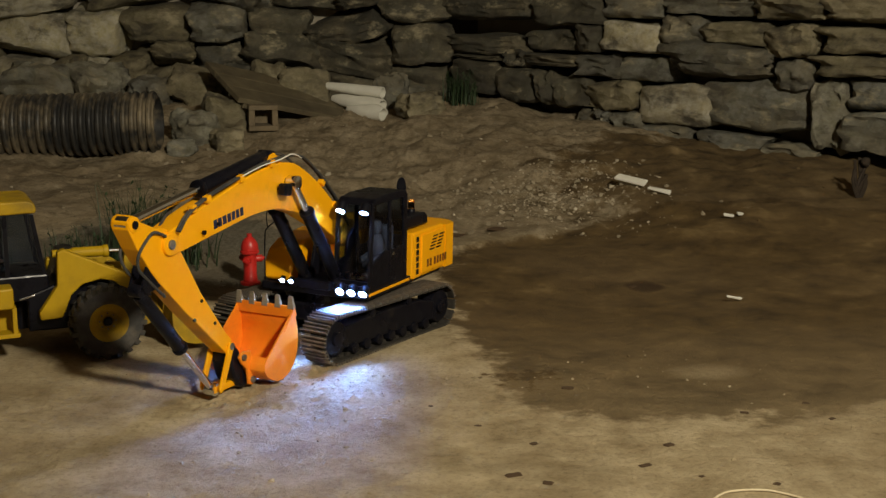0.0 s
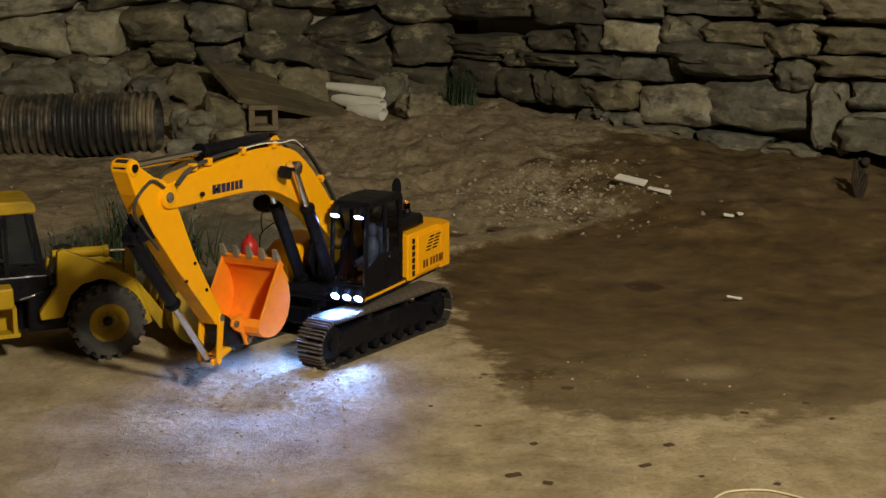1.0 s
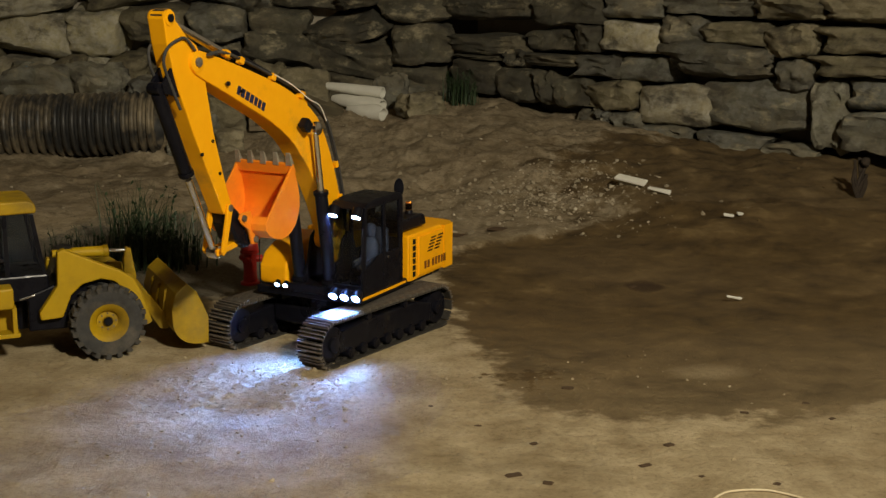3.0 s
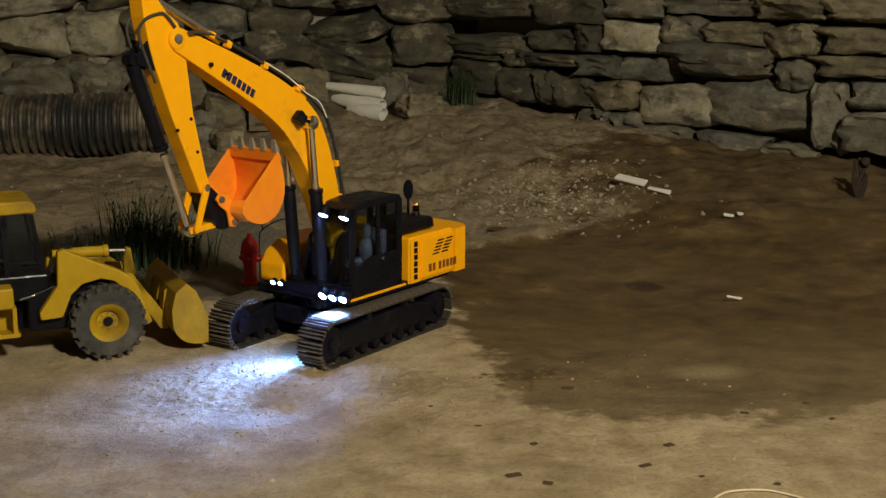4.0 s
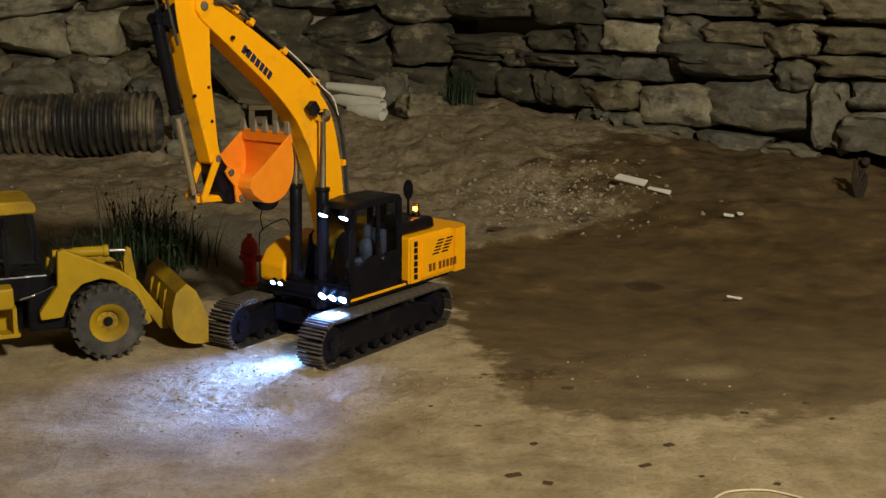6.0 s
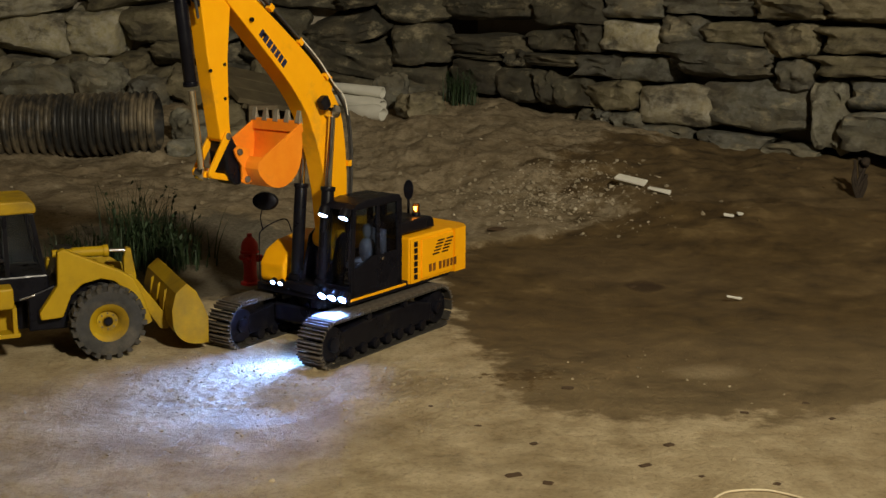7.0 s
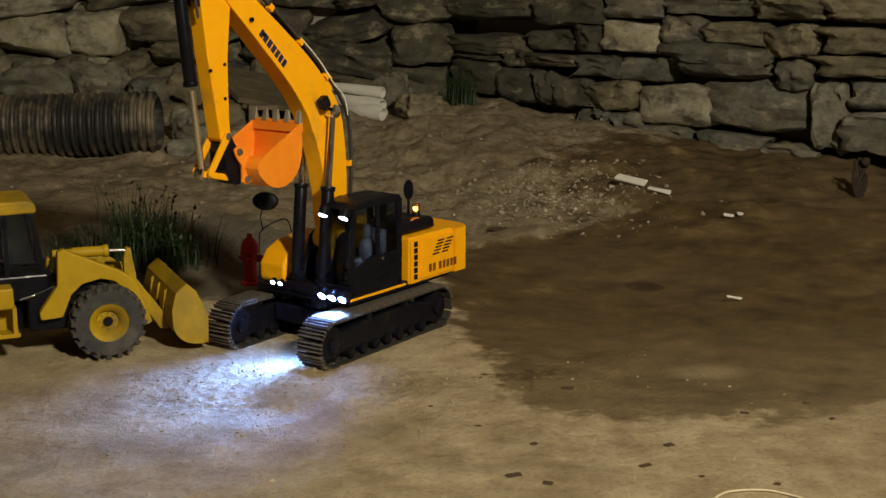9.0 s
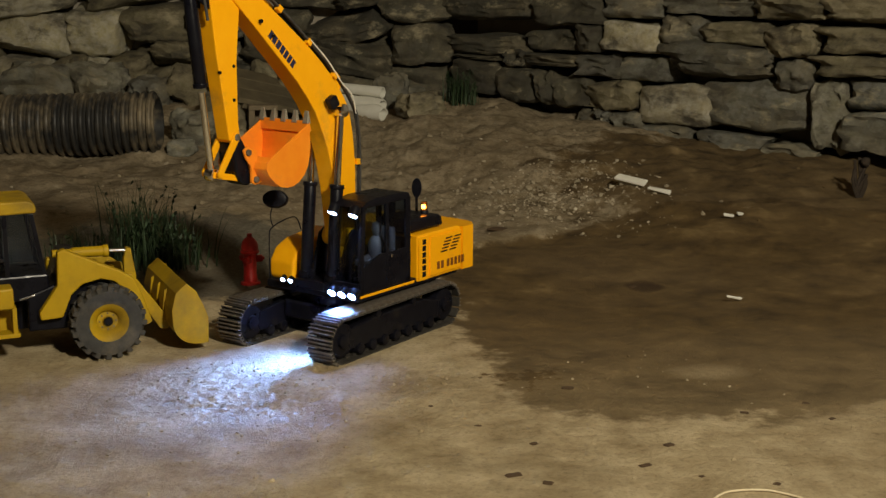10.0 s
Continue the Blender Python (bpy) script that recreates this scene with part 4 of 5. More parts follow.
def make_arm():
    outline = [(-0.1, 0.03), (-0.1, 0.046), (-0.09, 0.053), (-0.05, 0.058), (0.0, 0.058), (0.03, 0.056), (0.12, 0.043), (0.25, 0.018), (0.272, 0.014), (0.279, 0.003), (0.276, -0.008), (0.262, -0.012), (0.24, -0.009), (0.13, -0.007), (0.03, -0.016), (0.0, -0.019), (-0.025, -0.012), (-0.045, 0.006), (-0.08, 0.025)]
    arm = part("arm", slab(outline, -0.0165, 0.0165, 0.002), YELLOW, excavator)
    part("cylinder_ear", join(rod((-0.0874, 0.0085, 0.0385), (-0.0874, 0.018, 0.0385), 0.013, None, 20, 0.001), rod((-0.0874, -0.018, 0.0385), (-0.0874, -0.0085, 0.0385), 0.013, None, 20, 0.001)), YELLOW, arm, smooth=True)
    part("cylinder_pin", rod((-0.0874, -0.0205, 0.0385), (-0.0874, 0.0205, 0.0385), 0.0065, None, 16), BLACK, arm, smooth=True)
    part("end_pin", rod((ARM, -0.0235, 0), (ARM, 0.0235, 0), 0.0065, None, 16, 0.001), STEEL, arm, smooth=True)
    part("bucket_cylinder_lug", join(slab([(-0.015, 0.05), (0.045, 0.046), (0.022, 0.088), (0.006, 0.088)], -0.014, -0.009, 0.001), slab([(-0.015, 0.05), (0.045, 0.046), (0.022, 0.088), (0.006, 0.088)], 0.009, 0.014, 0.001)), BLACK, arm)
    for x, z in ((0.14, 0.002), (0.2, 0.002), (0.15, 0.036)):
        part("grease_point", rod((x, 0.015, z), (x, 0.0185, z), 0.003, None, 12), BLACK, arm)
    for y in (0.014, -0.014):
        part("hose", tube([(-0.02, 1.5 * y, 0.0), (-0.045, 1.45 * y, 0.015), (-0.05, 1.45 * y, 0.035), (-0.045, 1.3 * y, 0.062), (-0.025, y, 0.074), (0.01, y, 0.07), (0.06, y, 0.06)], 0.0026), RUBBER, arm, smooth=True)
    moving["arm"] = arm


def make_bucket():
    """Side plates, a curved shell, a lip, five teeth, ears and the black coupler; x runs from the hinge to the teeth."""
    w, t = 0.062, 0.0035
    shell = [(0.038, 0.047), (0.024, 0.053), (0.019, 0.064), (0.024, 0.08), (0.036, 0.096), (0.05, 0.108), (0.066, 0.1145), (0.083, 0.1165), (0.1, 0.1135), (0.116, 0.105), (0.129, 0.092), (0.138, 0.075), (0.145, 0.052), (0.149, 0.014)]
    inner = []
    c = Vector((0.085, 0.05))
    for x, z in shell:
        d = (c - Vector((x, z))).normalized() * t
        inner.append((x + d.x, z + d.y))
    inner[0], inner[-1] = (0.04, 0.051), (0.149 - t, 0.0145)
    tilt = pose(0.149, 0, 0.014, 0, 76, 0)
    bucket = part("bucket_shell", slab(shell + inner[::-1], -w + t, w - t, 0.0006), ORANGE, excavator)
    bucket.data.polygons.foreach_set("use_smooth", [True] * len(bucket.data.polygons))
    bucket.data.set_sharp_from_angle(angle=radians(40))
    for y in (-w, w - t):
        part("side_plate", slab(shell, y, y + t, 0.0008), ORANGE, bucket)
        part("side_cutter", slab([(0.1, 0.0355), (0.15, 0.0125), (0.151, 0.03), (0.128, 0.033)], y - 0.0008 if y < 0 else y + t - 0.0012, y + 0.0012 if y < 0 else y + t + 0.0008, 0.0004), ORANGE, bucket)
    part("lip", block(-0.018, 0.004, -w, w, -0.0045, 0.001, 0.001, tilt), ORANGE, bucket)
    for k in range(5):
        y = -w + 0.006 + k * (2 * w - 0.012) / 4
        bm = block(-0.001, 0.023, y - 0.0065, y + 0.0065, -0.0055, 0.0045, 0.001)
        for v in bm.verts:
            if v.co.x > 0.004:
                u = (v.co.x - 0.004) / 0.019
                v.co.z = -0.0005 + (v.co.z + 0.0005) * (1 - 0.75 * u)
                v.co.y = y + (v.co.y - y) * (1 - 0.35 * u)
        bm.transform(tilt)
        part("tooth", bm, TOOTH, bucket, "bare steel tooth")
    for y in (-0.03, 0.025):
        part("ear", slab([(0.002, 0.026), (0.012, 0.021), (0.036, 0.034), (0.03, 0.07), (0.034, 0.094), (0.018, 0.096), (0.008, 0.088), (0.014, 0.06), (0.004, 0.04)], y, y + 0.005, 0.001), ORANGE, bucket)
    part("coupler", slab([(-0.006, 0.004), (0.008, -0.004), (0.018, 0.022), (0.016, 0.07), (0.024, 0.088), (0.01, 0.096), (-0.006, 0.088), (-0.016, 0.06), (-0.014, 0.026)], -0.021, 0.021, 0.005), BLACK, bucket, "black quick coupler")
    for x, z in ((0.012, 0.032), (0.02, 0.086)):
        part("bucket_pin", rod((x, -0.034, z), (x, 0.034, z), 0.006, None, 16, 0.001), STEEL, bucket, smooth=True)
    moving["bucket"] = bucket


def make_cylinders():
    def barrel(key, r, length, material=BLACK):
        ob = part("cylinder_barrel", join(rod((0.008, 0, 0), (length, 0, 0), r, None, 24, 0.001), rod((length - 0.008, 0, 0), (length, 0, 0), r * 1.18, None, 24, 0.001), rod((0, -r, 0), (0, r, 0), r * 0.9, None, 16, 0.001)), material, excavator, smooth=True)
        moving[key] = ob

    def piston(key, r, length):
        ob = part("cylinder_rod", join(rod((-length, 0, 0), (-0.006, 0, 0), r, None, 20), rod((0, -r * 1.6, 0), (0, r * 1.6, 0), r * 1.9, None, 16, 0.0006)), CHROME, excavator, smooth=True)
        moving[key] = ob

    for side in ("left", "right"):
        barrel("lift_barrel_" + side, 0.0125, 0.19)
        piston("lift_rod_" + side, 0.0068, 0.18)
    barrel("arm_barrel", 0.0135, 0.215)
    piston("arm_rod", 0.0072, 0.2)
    barrel("bucket_barrel", 0.0115, 0.165)
    piston("bucket_rod", 0.006, 0.15)
    for side, y in (("left", 0.017), ("right", -0.022)):
        moving["rocker_" + side] = part("rocker_link", slab([(-0.007, -0.004), (-0.004, -0.0075), (0.078, -0.006), (0.084, 0.0), (0.078, 0.006), (-0.004, 0.0075), (-0.007, 0.004)], y, y + 0.005, 0.001), YELLOW, excavator)
    moving["h_link"] = part("bucket_link", slab([(-0.006, -0.006), (0.062, -0.006), (0.067, 0.0), (0.062, 0.006), (-0.006, 0.006)], -0.012, 0.012, 0.002), YELLOW, excavator)


make_track(0.117, 1)
make_track(-0.117, -1)
part("undercarriage", join(block(-0.08, 0.08, -0.095, 0.095, 0.035, 0.075, 0.006), rod((0, 0, 0.07), (0, 0, 0.108), 0.075, None, 40, 0.002)), BLACK, excavator)
make_house()
make_boom()
make_arm()
make_bucket()
make_cylinders()


# ---- the wheel loader, a model beside the excavator; x is forward, y to its left ----
def tyre_mesh():
    r, w = 0.073, 0.026
    return lathe([(0.036, -w * 0.8), (0.05, -w), (0.063, -w * 0.97), (0.0665, -w * 0.75), (0.067, 0), (0.0665, w * 0.75), (0.063, w * 0.97), (0.05, w), (0.036, w * 0.8)], 40, None, True)


def lug_mesh(side):
    r, w = 0.073, 0.026
    lug = block(0.0625, r, -0.0052, 0.0052, 0.0 if side > 0 else -w * 1.01, w * 1.01 if side > 0 else 0.0, 0.0012)
    for v in lug.verts:
        if abs(v.co.z) > w * 0.5:
            v.co.y += 0.006
            v.co.x -= 0.0035 * (abs(v.co.z) / w - 0.5)
    me = bpy.data.meshes.new("tread_lug")
    lug.to_mesh(me)
    lug.free()
    me.materials.append(RUBBER)
    return me


LUGS = {side: lug_mesh(side) for side in (-1, 1)}


def make_wheel(parent, x, y):
    flip = pose(x, y, 0.0745, 90 if y < 0 else -90, 0, 0)
    bm = tyre_mesh()
    bm.transform(flip)
    wheel = part("wheel", bm, RUBBER, parent, "worn black rubber tyre", True)
    for k in range(20):
        for side in (-1, 1):
            lug = new("tread_lug", LUGS[side])
            lug.parent = wheel
            lug.matrix_basis = flip @ pose(0, 0, 0, 0, 0, 18 * (k + (0.5 if side > 0 else 0)))
    rim = lathe([(0.0, 0.008), (0.009, 0.008), (0.011, 0.004), (0.02, 0.003), (0.023, 0.012), (0.034, 0.02), (0.0375, 0.022), (0.0375, -0.02), (0.0, -0.02)], 32)
    rim.transform(flip)
    ob = part("rim", rim, LOADER_YELLOW, wheel, "dull yellow rim", True)
    hub = lathe([(0.0, 0.0125), (0.007, 0.0125), (0.009, 0.0085), (0.0095, 0.0045)], 20)
    hub.transform(flip)
    part("hub", hub, BLACK, wheel, "dark axle hub", True)
    nuts = []
    for k in range(8):
        c, s = math.cos(k * math.pi / 4), math.sin(k * math.pi / 4)
        nuts.append(rod((0.0155 * c, 0.0155 * s, 0.002), (0.0155 * c, 0.0155 * s, 0.006), 0.0018, None, 6))
    nut = join(*nuts)
    nut.transform(flip)
    part("wheel_nuts", nut, STEEL, wheel)


def make_loader():
    ob = thing("toy_wheel_loader", pose(-0.699, 2.404, ground_height(-0.66, 2.34) - 0.001, 0, 0, 25), "dull yellow model wheel loader with dusty black tyres", "wheel loader")
    for x in (0.012, -0.285):
        for y in (-0.092, 0.092):
            make_wheel(ob, x, y)
        part("axle", rod((x, -0.09, 0.0745), (x, 0.09, 0.0745), 0.014, None, 16), BLACK, ob, smooth=True)
    fender = [(-0.112, 0.1), (-0.1, 0.118), (-0.077, 0.15), (-0.074, 0.215), (-0.062, 0.221), (-0.04, 0.209), (0.044, 0.169), (0.068, 0.151), (0.082, 0.12), (0.1, 0.062), (0.086, 0.055), (0.072, 0.07),
              (0.05, 0.13), (0.03, 0.15), (0.005, 0.157), (-0.03, 0.15), (-0.052, 0.13), (-0.064, 0.1), (-0.07, 0.088), (-0.11, 0.086)]
    part("lift_arm_and_fender", slab(fender, -0.09, -0.07, 0.003), LOADER_YELLOW, ob)
    part("lift_arm_and_fender", slab([(x, min(z, 0.172)) for x, z in fender if z not in (0.221, 0.209)], 0.07, 0.09, 0.003), LOADER_YELLOW, ob)
    part("front_frame", slab([(-0.13, 0.06), (-0.13, 0.13), (-0.075, 0.15), (-0.06, 0.2), (-0.03, 0.2), (0.05, 0.12), (0.06, 0.06)], -0.066, 0.066, 0.004), BLACK, ob)
    part("tilt_cylinder", join(rod((-0.038, -0.02, 0.198), (0.032, -0.02, 0.197), 0.0105, None, 24, 0.001), rod((0.022, -0.02, 0.197), (0.032, -0.02, 0.197), 0.0125, None, 24, 0.001), rod((-0.075, -0.02, 0.199), (-0.03, -0.02, 0.198), 0.008, None, 16, 0.001)), LOADER_YELLOW, ob, smooth=True)
    part("tilt_rod", rod((0.03, -0.02, 0.197), (0.068, -0.02, 0.195), 0.0042, None, 16), CHROME, ob, smooth=True)
    part("bell_crank", slab([(0.06, 0.126), (0.068, 0.12), (0.082, 0.126), (0.084, 0.143), (0.075, 0.2), (0.066, 0.202), (0.06, 0.178)], -0.028, -0.012, 0.002), LOADER_YELLOW, ob)
    part("crank_pin", rod((0.071, -0.036, 0.136), (0.071, 0.0, 0.136), 0.007, None, 16, 0.001), BLACK, ob, smooth=True)
    part("tilt_link", rod((0.072, -0.02, 0.128), (0.128, -0.02, 0.063), 0.006, None, 12), LOADER_YELLOW, ob)
    for y in (-0.062, 0.054):
        part("lift_arm", slab([(0.04, 0.16), (0.07, 0.155), (0.142, 0.052), (0.136, 0.036), (0.12, 0.038), (0.07, 0.12)], y, y + 0.01, 0.002), LOADER_YELLOW, ob)
    # bucket
    back = [(0.16, 0.142), (0.138, 0.124), (0.129, 0.09), (0.131, 0.055), (0.137, 0.042), (0.147, 0.03), (0.158, 0.0235), (0.17, 0.02), (0.2, 0.018)]
    inner = [(0.2, 0.0205), (0.167, 0.025), (0.149, 0.035), (0.136, 0.057), (0.134, 0.09), (0.142, 0.121), (0.163, 0.138)]
    bucket = part("bucket", slab(back + inner, -0.128, 0.128, 0.0008), LOADER_YELLOW, ob)
    for y in (-0.1305, 0.1265):
        part("bucket_side", slab([(0.16, 0.142), (0.138, 0.124), (0.129, 0.09), (0.131, 0.055), (0.137, 0.041), (0.147, 0.029), (0.158, 0.0225), (0.17, 0.019), (0.188, 0.0175), (0.2, 0.021), (0.201, 0.07), (0.192, 0.095), (0.178, 0.125)], y, y + 0.004, 0.001), LOADER_YELLOW, bucket)
    for y in (-0.06, 0.0, 0.06):
        part("bucket_rib", slab([(0.124, 0.055), (0.133, 0.05), (0.136, 0.12), (0.13, 0.115)], y - 0.003, y + 0.003, 0.001), LOADER_YELLOW, bucket)
    # rear frame, steps and hood
    part("rear_frame", block(-0.4, -0.15, -0.055, 0.055, 0.06, 0.11, 0.004), LOADER_YELLOW, ob)
    part("hitch", rod((-0.135, 0, 0.055), (-0.135, 0, 0.13), 0.02, None, 20, 0.002), BLACK, ob, smooth=True)
    part("engine_hood", slab([(-0.4, 0.11), (-0.405, 0.16), (-0.39, 0.2), (-0.26, 0.215), (-0.25, 0.11)], -0.06, 0.06, 0.006), LOADER_YELLOW, ob)
    part("rear_weight", block(-0.435, -0.395, -0.09, 0.09, 0.07, 0.15, 0.008), LOADER_YELLOW, ob)
    for y in (-0.108, 0.062):
        part("platform", block(-0.235, -0.158, y, y + 0.046, 0.118, 0.158, 0.004), LOADER_YELLOW, ob)
        part("step_plate", block(-0.22, -0.15, y + 0.004, y + 0.04, 0.062, 0.07, 0.001), LOADER_YELLOW, ob)
        for x in (-0.21, -0.162):
            part("step_bracket", block(x, x + 0.008, y + 0.006, y + 0.03, 0.066, 0.12, 0.001), LOADER_YELLOW, ob)
    part("grab_rail", tube([(-0.148, -0.106, 0.135), (-0.128, -0.107, 0.14), (-0.12, -0.107, 0.142)], 0.0022), CHROME, ob, smooth=True)
    # cab
    part("cab_base", block(-0.245, -0.088, -0.062, 0.062, 0.12, 0.17, 0.004), BLACK, ob)
    part("cab_roof", slab([(-0.258, 0.287), (-0.256, 0.307), (-0.246, 0.314), (-0.118, 0.314), (-0.106, 0.307), (-0.104, 0.29)], -0.07, 0.07, 0.004), LOADER_YELLOW, ob)
    for y in (-0.064, 0.058):
        for x, lean in ((-0.118, 0.018), (-0.166, 0.0), (-0.24, 0.0)):
            part("cab_pillar", slab([(x, 0.288), (x + 0.008, 0.288), (x + 0.008 + lean, 0.17), (x + lean, 0.17)], y, y + 0.006, 0.001), BLACK, ob)
        part("cab_pane", slab([(-0.236, 0.171), (-0.236, 0.288), (-0.112, 0.288), (-0.096, 0.171)], y + 0.0022, y + 0.0034, 0), GLASS, ob).visible_shadow = False
    part("cab_windscreen", slab([(-0.113, 0.288), (-0.111, 0.288), (-0.094, 0.171), (-0.096, 0.171)], -0.058, 0.058, 0), GLASS, ob).visible_shadow = False
    part("cab_seat", join(block(-0.2, -0.16, -0.022, 0.022, 0.17, 0.19, 0.005), block(-0.212, -0.198, -0.022, 0.022, 0.18, 0.24, 0.005)), BLACK, ob)


# ---- small things on the ground ----
def leaf_material(name, a, b):
    return surface(name, a, b, 0.6, 0, 50)


ROOT = surface("dark_dry_root", (0.02, 0.013, 0.008), (0.045, 0.03, 0.018), 0.9, 0, 60)
LEAF = leaf_material("plastic_grass", (0.018, 0.036, 0.014), (0.04, 0.07, 0.026))


def make_tuft(x, y, height, count, spread, seed):
    rng = random.Random(seed)
    bm = bmesh.new()
    for k in range(count):
        a, lean, h = rng.uniform(0, 2 * math.pi), rng.uniform(0.05, 0.5), height * rng.uniform(0.5, 1.0)
        base = Vector((rng.gauss(0, spread * 0.4), rng.gauss(0, spread * 0.4), -0.01))
        side = Vector((math.cos(a + 1.57), math.sin(a + 1.57), 0)) * rng.uniform(0.0018, 0.0035)
        out = Vector((math.cos(a), math.sin(a), 0))
        last = None
        for i in range(5):
            u = i / 4
            p = base + out * (lean * h * u * u) + Vector((0, 0, h * u * (1 - 0.25 * lean * u)))
            wide = side * (1 - u * 0.9)
            row = (bm.verts.new(p - wide), bm.verts.new(p + wide))
            if last:
                bm.faces.new((last[0], last[1], row[1], row[0]))
            last = row
        if k % 3 == 0:
            for i in range(6):
                u = rng.uniform(0.3, 1)
                p = base + out * (lean * h * u * u) + Vector((0, 0, h * u * (1 - 0.25 * lean * u)))
                d = Vector((rng.gauss(0, 1), rng.gauss(0, 1), rng.gauss(0.5, 0.6))).normalized() * rng.uniform(0.01, 0.022)
                e = d.cross(Vector((0.3, 0.2, 1))).normalized() * 0.004
                bm.faces.new([bm.verts.new(q) for q in (p, p + d * 0.5 + e, p + d, p + d * 0.5 - e)])
    bm.transform(Matrix.Translation(ground_at(x, y)))
    tagged(part("grass_tuft", bm, LEAF), "dark green tuft of artificial grass rooted in the earth", "grass tuft", "grass tufts", kind="stuff")


def make_crumbs():
    """Crumbs of dry clay torn up by the tracks, and a few along the damp edge."""
    pale = surface("clay_crumb", (0.26, 0.2, 0.12), (0.46, 0.38, 0.25), 0.95, 0, 90)
    rng = random.Random(31)
    verts, faces = [], []
    for k in range(560):
        u = rng.random()
        if k < 160:
            x, y = -0.44 + 0.42 * u + rng.gauss(0, 0.03), 2.24 - 0.11 * u + rng.gauss(0, 0.045)
        elif k < 420:
            x, y = rng.gauss(-0.3, 0.12), rng.gauss(2.16, 0.09)
        elif k < 470:
            x, y = rng.gauss(-0.17, 0.05), rng.gauss(1.97, 0.05)
        else:
            x, y = 0.02 + 0.62 * u, 2.22 + 0.05 * u + rng.gauss(0, 0.07)
        w = 0.0008 + 0.0034 * rng.random() ** 6
        c = ground_at(x, y) + Vector((0, 0, w * 0.15))
        n = len(verts)
        turn = rng.uniform(0, 6.28)
        for i in range(5):
            a = turn + i * 1.2566
            verts.append(c + Vector((math.cos(a), math.sin(a), -0.5)) * w * rng.uniform(0.8, 1.25))
        for i in range(3):
            a = turn + 0.5 + i * 2.094
            verts.append(c + Vector((0.55 * math.cos(a), 0.55 * math.sin(a), 0.62)) * w * rng.uniform(0.7, 1.2))
        faces += [(n + a, n + b, n + d) for a, b, d in ((0, 1, 5), (1, 2, 5), (2, 6, 5), (2, 3, 6), (3, 4, 7), (3, 7, 6), (4, 0, 7), (0, 5, 7), (5, 6, 7))]
    me = bpy.data.meshes.new("clay_crumbs")
    me.from_pydata(verts, [], faces)
    me.materials.append(pale)
    tagged(new("clay_crumbs", me), "dry crumbs of clay scattered over the floor", "crumbs", kind="stuff")


def make_ground_bits():
    dark = surface("dark_clod", (0.06, 0.035, 0.017), (0.11, 0.065, 0.03), 0.95, 0, 60)
    rng = random.Random(5)
    for k in range(16):
        x, y = ((0.31, 1.78), (0.107, 1.74), (0.06, 1.965), (0.147, 1.885), (0.517, 2.02), (0.64, 2.085), (0.66, 2.0), (0.385, 1.73), (0.49, 1.705), (0.155, 1.71), (0.36, 1.86), (0.225, 2.14), (0.05, 3.52), (0.47, 2.99), (0.16, 3.6), (-0.02, 2.06))[k]
        w = 0.006 + 0.007 * rng.random() if y < 3 else 0.04
        me = LUMPS[k % len(LUMPS)].copy()
        me.materials.clear()
        me.materials.append(dark)
        ob = new("clod", me)
        ob.matrix_basis = Matrix.Translation(ground_at(x, y) + Vector((0, 0, w * 0.03))) @ pose(0, 0, 0, 0, 0, rng.uniform(-40, 40)) @ Matrix.Diagonal((w * rng.uniform(1.0, 2.0), w, w * 0.22, 1))
        tagged(ob, "flat dark crumb of damp earth on the clay", "clod", "dark clods")
    for x, y, l, w, turn in ((0.6, 3.93, 0.1, 0.03, -30), (0.68, 3.87, 0.07, 0.018, -18), (0.84, 3.6, 0.036, 0.008, 10), (0.88, 3.63, 0.026, 0.01, 40), (0.686, 2.84, 0.042, 0.0032, 6), (-0.51, 2.42, 0.022, 0.006, -4)):
        bm = block(-l / 2, l / 2, -w / 2, w / 2, -0.003, 0.004, 0.0015)
        for v in bm.verts:
            v.co += Vector(noise.noise_vector(v.co * 40)) * 0.006
        bm.transform(Matrix.Translation(ground_at(x, y) + Vector((0, 0, 0.006 + 0.1 * l))) @ pose(0, 0, 0, 24, 9, turn))
        tagged(part("plastic_scrap", bm, WHITE_PVC), "torn off-white plastic scrap lying on the earth", "scrap", "plastic scraps")
    # a loop of pale cord
    points = []
    for k in range(26):
        a = 2 * math.pi * k / 25 * 1.08
        p = ground_at(0.452 + (0.078 + 0.0025 * k / 25) * math.cos(a), 1.602 + 0.075 * math.sin(a))
        points.append(p + Vector((0, 0, 0.003 + (0.004 if k > 23 else 0))))
    tagged(part("cord_loop", tube(points, 0.0017), BRASS, None, smooth=True), "loop of pale braided cord on the clay", "cord")
    # a dry root by the foot of the wall
    rng = random.Random(8)
    at = ground_at(1.32, 3.9)
    root = thing("dry_root", Matrix.Translation(at), "tangled dark dry root sticking out of the earth", "root")
    for k in range(9):
        a = rng.uniform(0, 6.28)
        tip = Vector((0.02 * math.cos(a), 0.02 * math.sin(a), rng.uniform(0.06, 0.13)))
        part("twig", tube([Vector((0, 0, -0.01)), tip * 0.5 + Vector((rng.gauss(0, 0.012), 0, 0)), tip], 0.005, 6), ROOT, root)
    head = bmesh.new()
    bmesh.ops.create_icosphere(head, subdivisions=2, radius=0.017)
    for v in head.verts:
        v.co += Vector(noise.noise_vector(v.co * 40)) * 0.006
    head.transform(Matrix.Translation((0.012, 0, 0.118)))
    part("knot", head, ROOT, root)


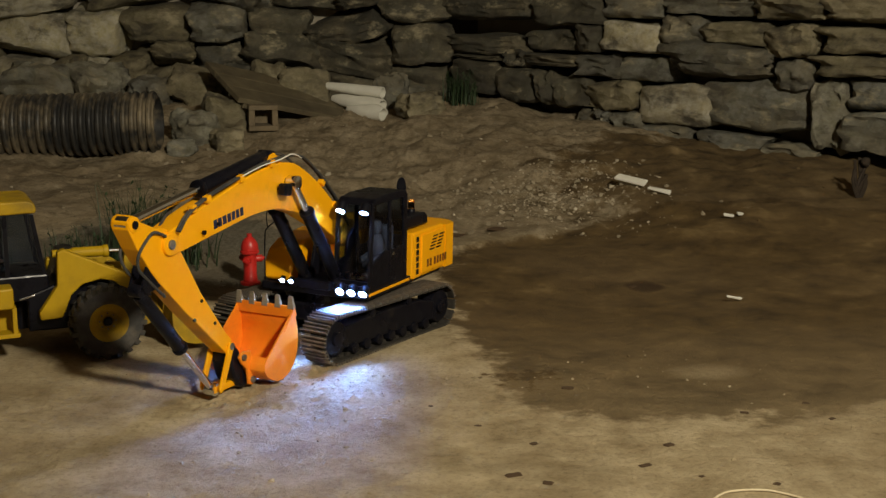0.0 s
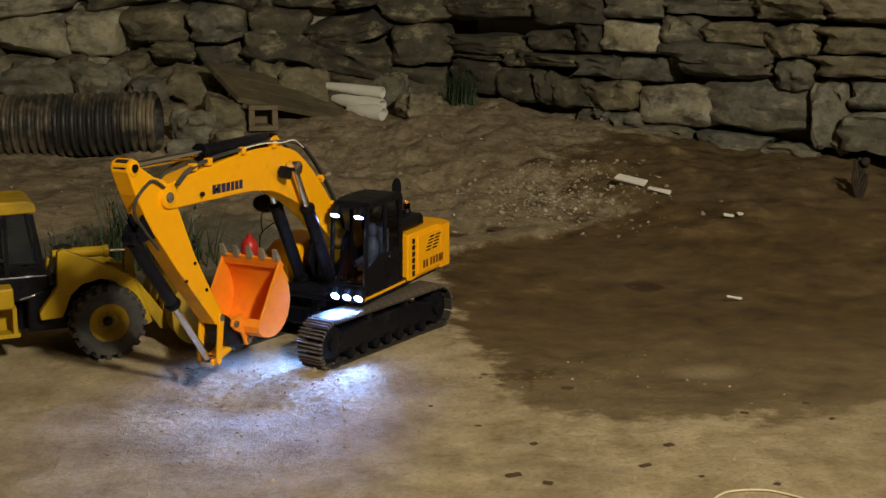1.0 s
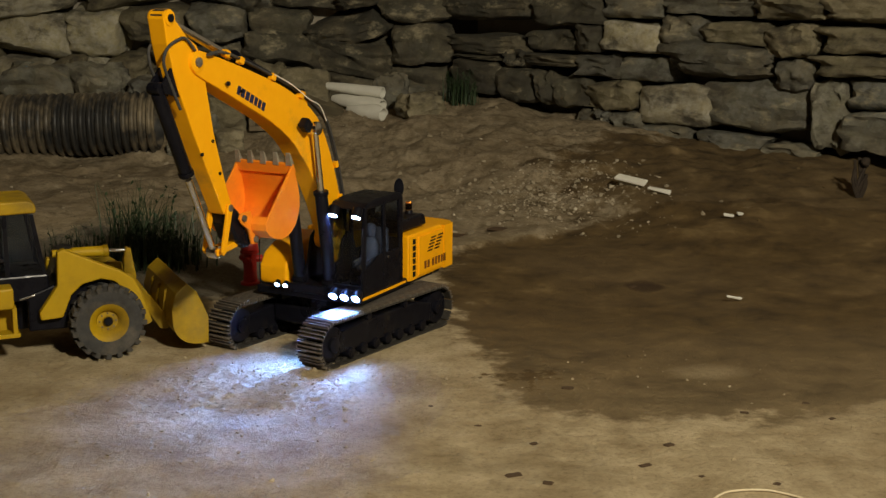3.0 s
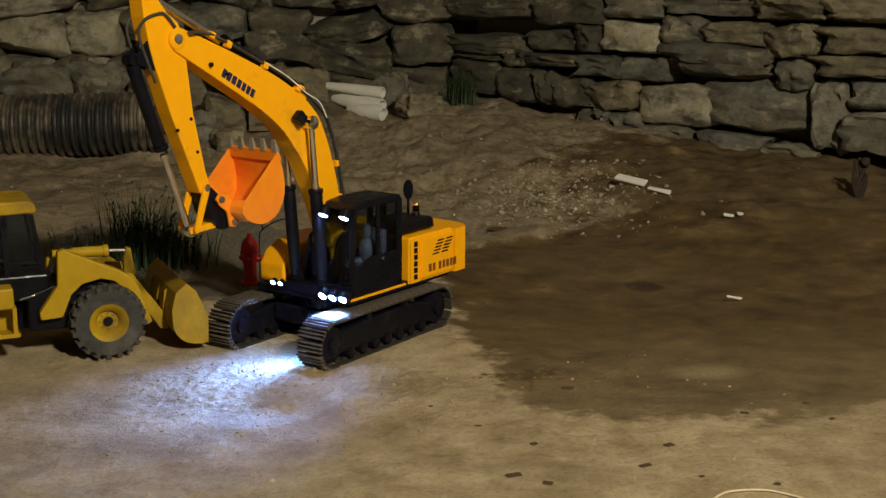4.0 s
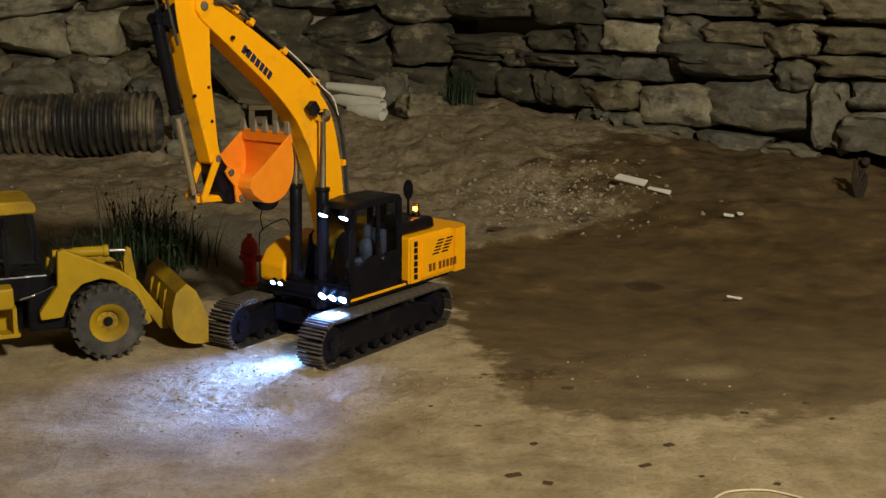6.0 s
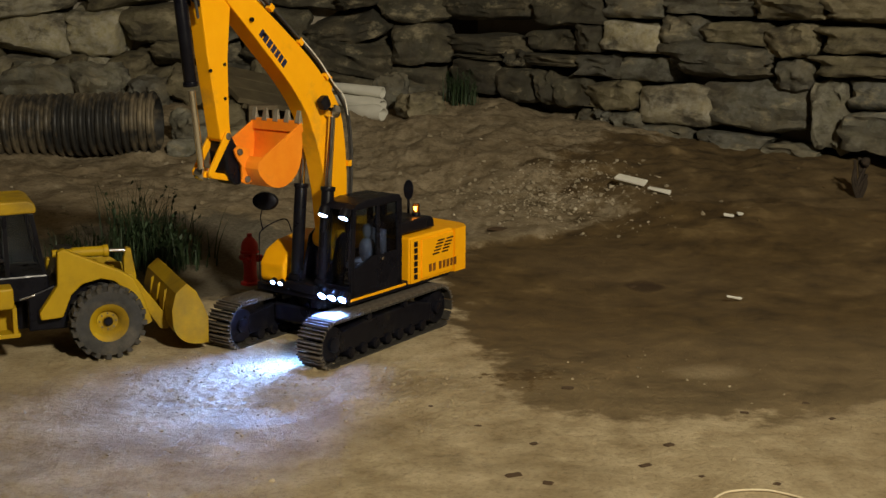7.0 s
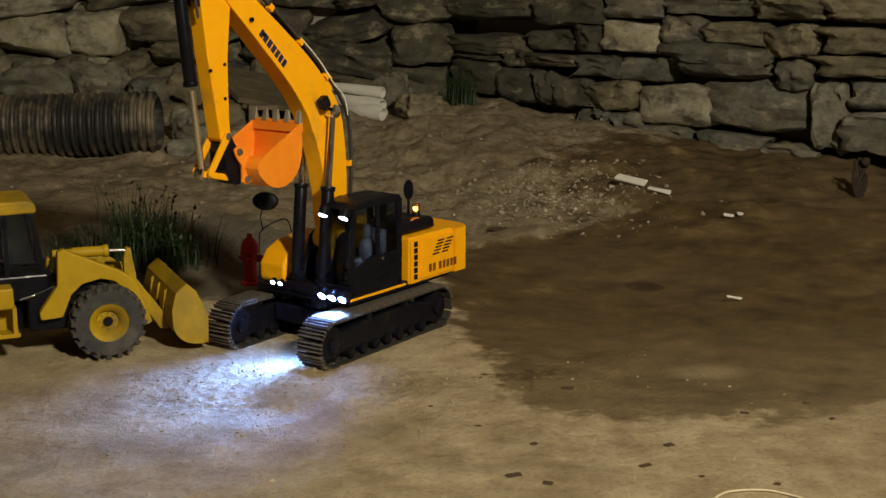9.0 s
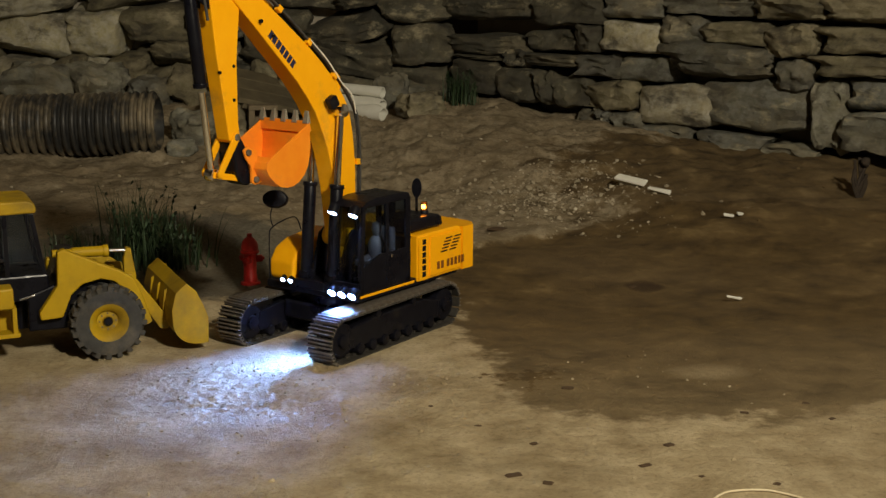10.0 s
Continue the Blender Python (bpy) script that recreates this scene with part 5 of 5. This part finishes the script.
make_loader()
for spot in ((-0.78, 3.1, 0.25, 150, 0.09, 1), (-0.89, 3.02, 0.14, 130, 0.12, 2), (-0.69, 3.12, 0.17, 150, 0.1, 3), (0.06, 5.32, 0.17, 150, 0.08, 4), (-0.6, 5.45, 0.12, 50, 0.05, 5)):
    make_tuft(*spot)
make_crumbs()
make_ground_bits()


# ---- what moves ----
# seconds, swing, boom, arm, bucket (degrees), way driven (m), nose lift (degrees)
STANCE = [
    (0.0, 9.5, 7.6, -128.6, 158.0, -0.0106, 1.3),
    (0.5, 9.5, 12.3, -124.4, 157.0, 0.0, 0.0),
    (1.0, 9.5, 17.0, -120.2, 142.0, 0.0, 0.0),
    (1.5, 9.5, 20.2, -128.5, 130.0, 0.0, 0.0),
    (2.0, 9.5, 27.7, -120.6, 138.0, 0.0, 0.0),
    (2.5, 9.5, 35.7, -112.6, 146.0, 0.0, 0.0),
    (2.7, 9.5, 37.9, -109.2, 148.5, 0.0, 0.0),
    (3.8, -1.1, 44.8, -102.6, 153.5, 0.0, 0.0),
    (4.0, -1.1, 45.0, -102.2, 154.0, 0.0, 0.0),
    (4.5, -1.1, 45.6, -101.0, 154.3, 0.0, 0.0),
    (5.0, -1.1, 46.9, -99.9, 155.0, 0.0, 0.0),
    (5.5, -1.1, 49.0, -98.0, 158.0, 0.0, 0.0),
    (5.7, -1.1, 50.2, -97.3, 159.0, 0.0, 0.0),
    (6.8, -1.4, 59.8, -88.8, 169.4, 0.0, 0.0),
    (9.5, -1.4, 59.8, -88.8, 169.4, 0.0, 0.0),
    (10.0, -1.4, 59.0, -88.8, 168.6, -0.03, 0.0),
]


def stance(t):
    """Smooth between the rows, with no overshoot."""
    k = max(i for i in range(len(STANCE) - 1) if STANCE[i][0] <= t or i == 0)
    a, b = STANCE[k], STANCE[k + 1]
    out = []
    h = b[0] - a[0]
    u = (t - a[0]) / h
    for c in range(1, 7):
        def slope(i):
            if i in (0, len(STANCE) - 1):
                return 0.0
            p, q, r = STANCE[i - 1], STANCE[i], STANCE[i + 1]
            d1, d2 = (q[c] - p[c]) / (q[0] - p[0]), (r[c] - q[c]) / (r[0] - q[0])
            return 0.0 if d1 * d2 <= 0 else 2 * d1 * d2 / (d1 + d2)
        m0, m1 = slope(k) * h, slope(k + 1) * h
        out.append((2 * u ** 3 - 3 * u ** 2 + 1) * a[c] + (u ** 3 - 2 * u ** 2 + u) * m0 + (3 * u ** 2 - 2 * u ** 3) * b[c] + (u ** 3 - u ** 2) * m1)
    return out


def turned(x, z, deg):
    a = radians(deg)
    return Vector((x * math.cos(a) - z * math.sin(a), 0, x * math.sin(a) + z * math.cos(a)))


def poses(t):
    swing, a, b, c, way, lift = stance(t)
    s = pose(0, 0, 0, 0, 0, swing)

    def at(p, deg):
        return s @ Matrix.Translation(p) @ pose(0, 0, 0, 0, -deg, 0)

    def heading(p, q):
        return math.degrees(math.atan2(q.z - p.z, q.x - p.x))

    tip = PIVOT + turned(BOOM, 0, a)
    end = tip + turned(ARM, 0, b)
    out = {"house": s, "boom": at(PIVOT, a), "arm": at(tip, b), "bucket": at(end, c)}
    for side, y in (("left", 0.035), ("right", -0.035)):
        foot = Vector((0.085, PIVOT.y + y, 0.135))
        eye = PIVOT + turned(0.241, 0.1063, a) + Vector((0, y, 0))
        out["lift_barrel_" + side], out["lift_rod_" + side] = at(foot, heading(foot, eye)), at(eye, heading(foot, eye))
    foot, eye = PIVOT + turned(0.285, 0.15, a), tip + turned(-0.0874, 0.0385, b)
    out["arm_barrel"], out["arm_rod"] = at(foot, heading(foot, eye)), at(eye, heading(foot, eye))
    # the joint where rocker, link and cylinder meet
    hinge, ear = end, end + turned(0.002, 0.08, c)
    d = (ear - hinge).length
    r1, r2 = 0.079, 0.064
    along = (r1 * r1 - r2 * r2 + d * d) / (2 * d)
    off = math.sqrt(max(0, r1 * r1 - along * along))
    u = (ear - hinge) / d
    joint = hinge + u * along + Vector((-u.z, 0, u.x)) * off
    for side in ("left", "right"):
        out["rocker_" + side] = at(hinge, heading(hinge, joint))
    out["h_link"] = at(joint, heading(joint, ear))
    foot = tip + turned(0.013, 0.09, b)
    out["bucket_barrel"], out["bucket_rod"] = at(foot, heading(foot, joint)), at(joint, heading(foot, joint))
    out["excavator"] = SITE @ Matrix.Translation((way - 0.175, 0, 0)) @ pose(0, 0, 0, 0, -lift, 0) @ Matrix.Translation((0.175, 0, 0))
    return out


# when the beacon's lit side faces the yard: seconds, degrees
BEACON = [(0.0, 212), (3.8, 215), (4.0, 222), (4.2, 290), (4.4, 222), (4.6, 235), (4.8, 320), (5.2, 350), (5.4, 300), (5.6, 340), (6.8, 350), (7.2, 290), (7.4, 230), (7.5, 270), (7.8, 340), (10.0, 360)]


def motions():
    ticks = [k / 10 for k in range(101)]
    table = [(t, poses(t)) for t in ticks]
    walk(excavator, [(t, p["excavator"]) for t, p in table])
    for key, ob in moving.items():
        if key != "beacon":
            walk(ob, [(t, p[key]) for t, p in table])
    spot = Matrix.Translation((-0.172, 0.082, 0.251))
    rows = []
    for t in ticks:
        angle = np.interp(t, [r[0] for r in BEACON], [r[1] for r in BEACON])
        rows.append((t, pose(0, 0, 0, 0, 0, stance(t)[0]) @ spot @ pose(0, 0, 0, 0, 0, float(angle))))
    walk(moving["beacon"], rows)


motions()
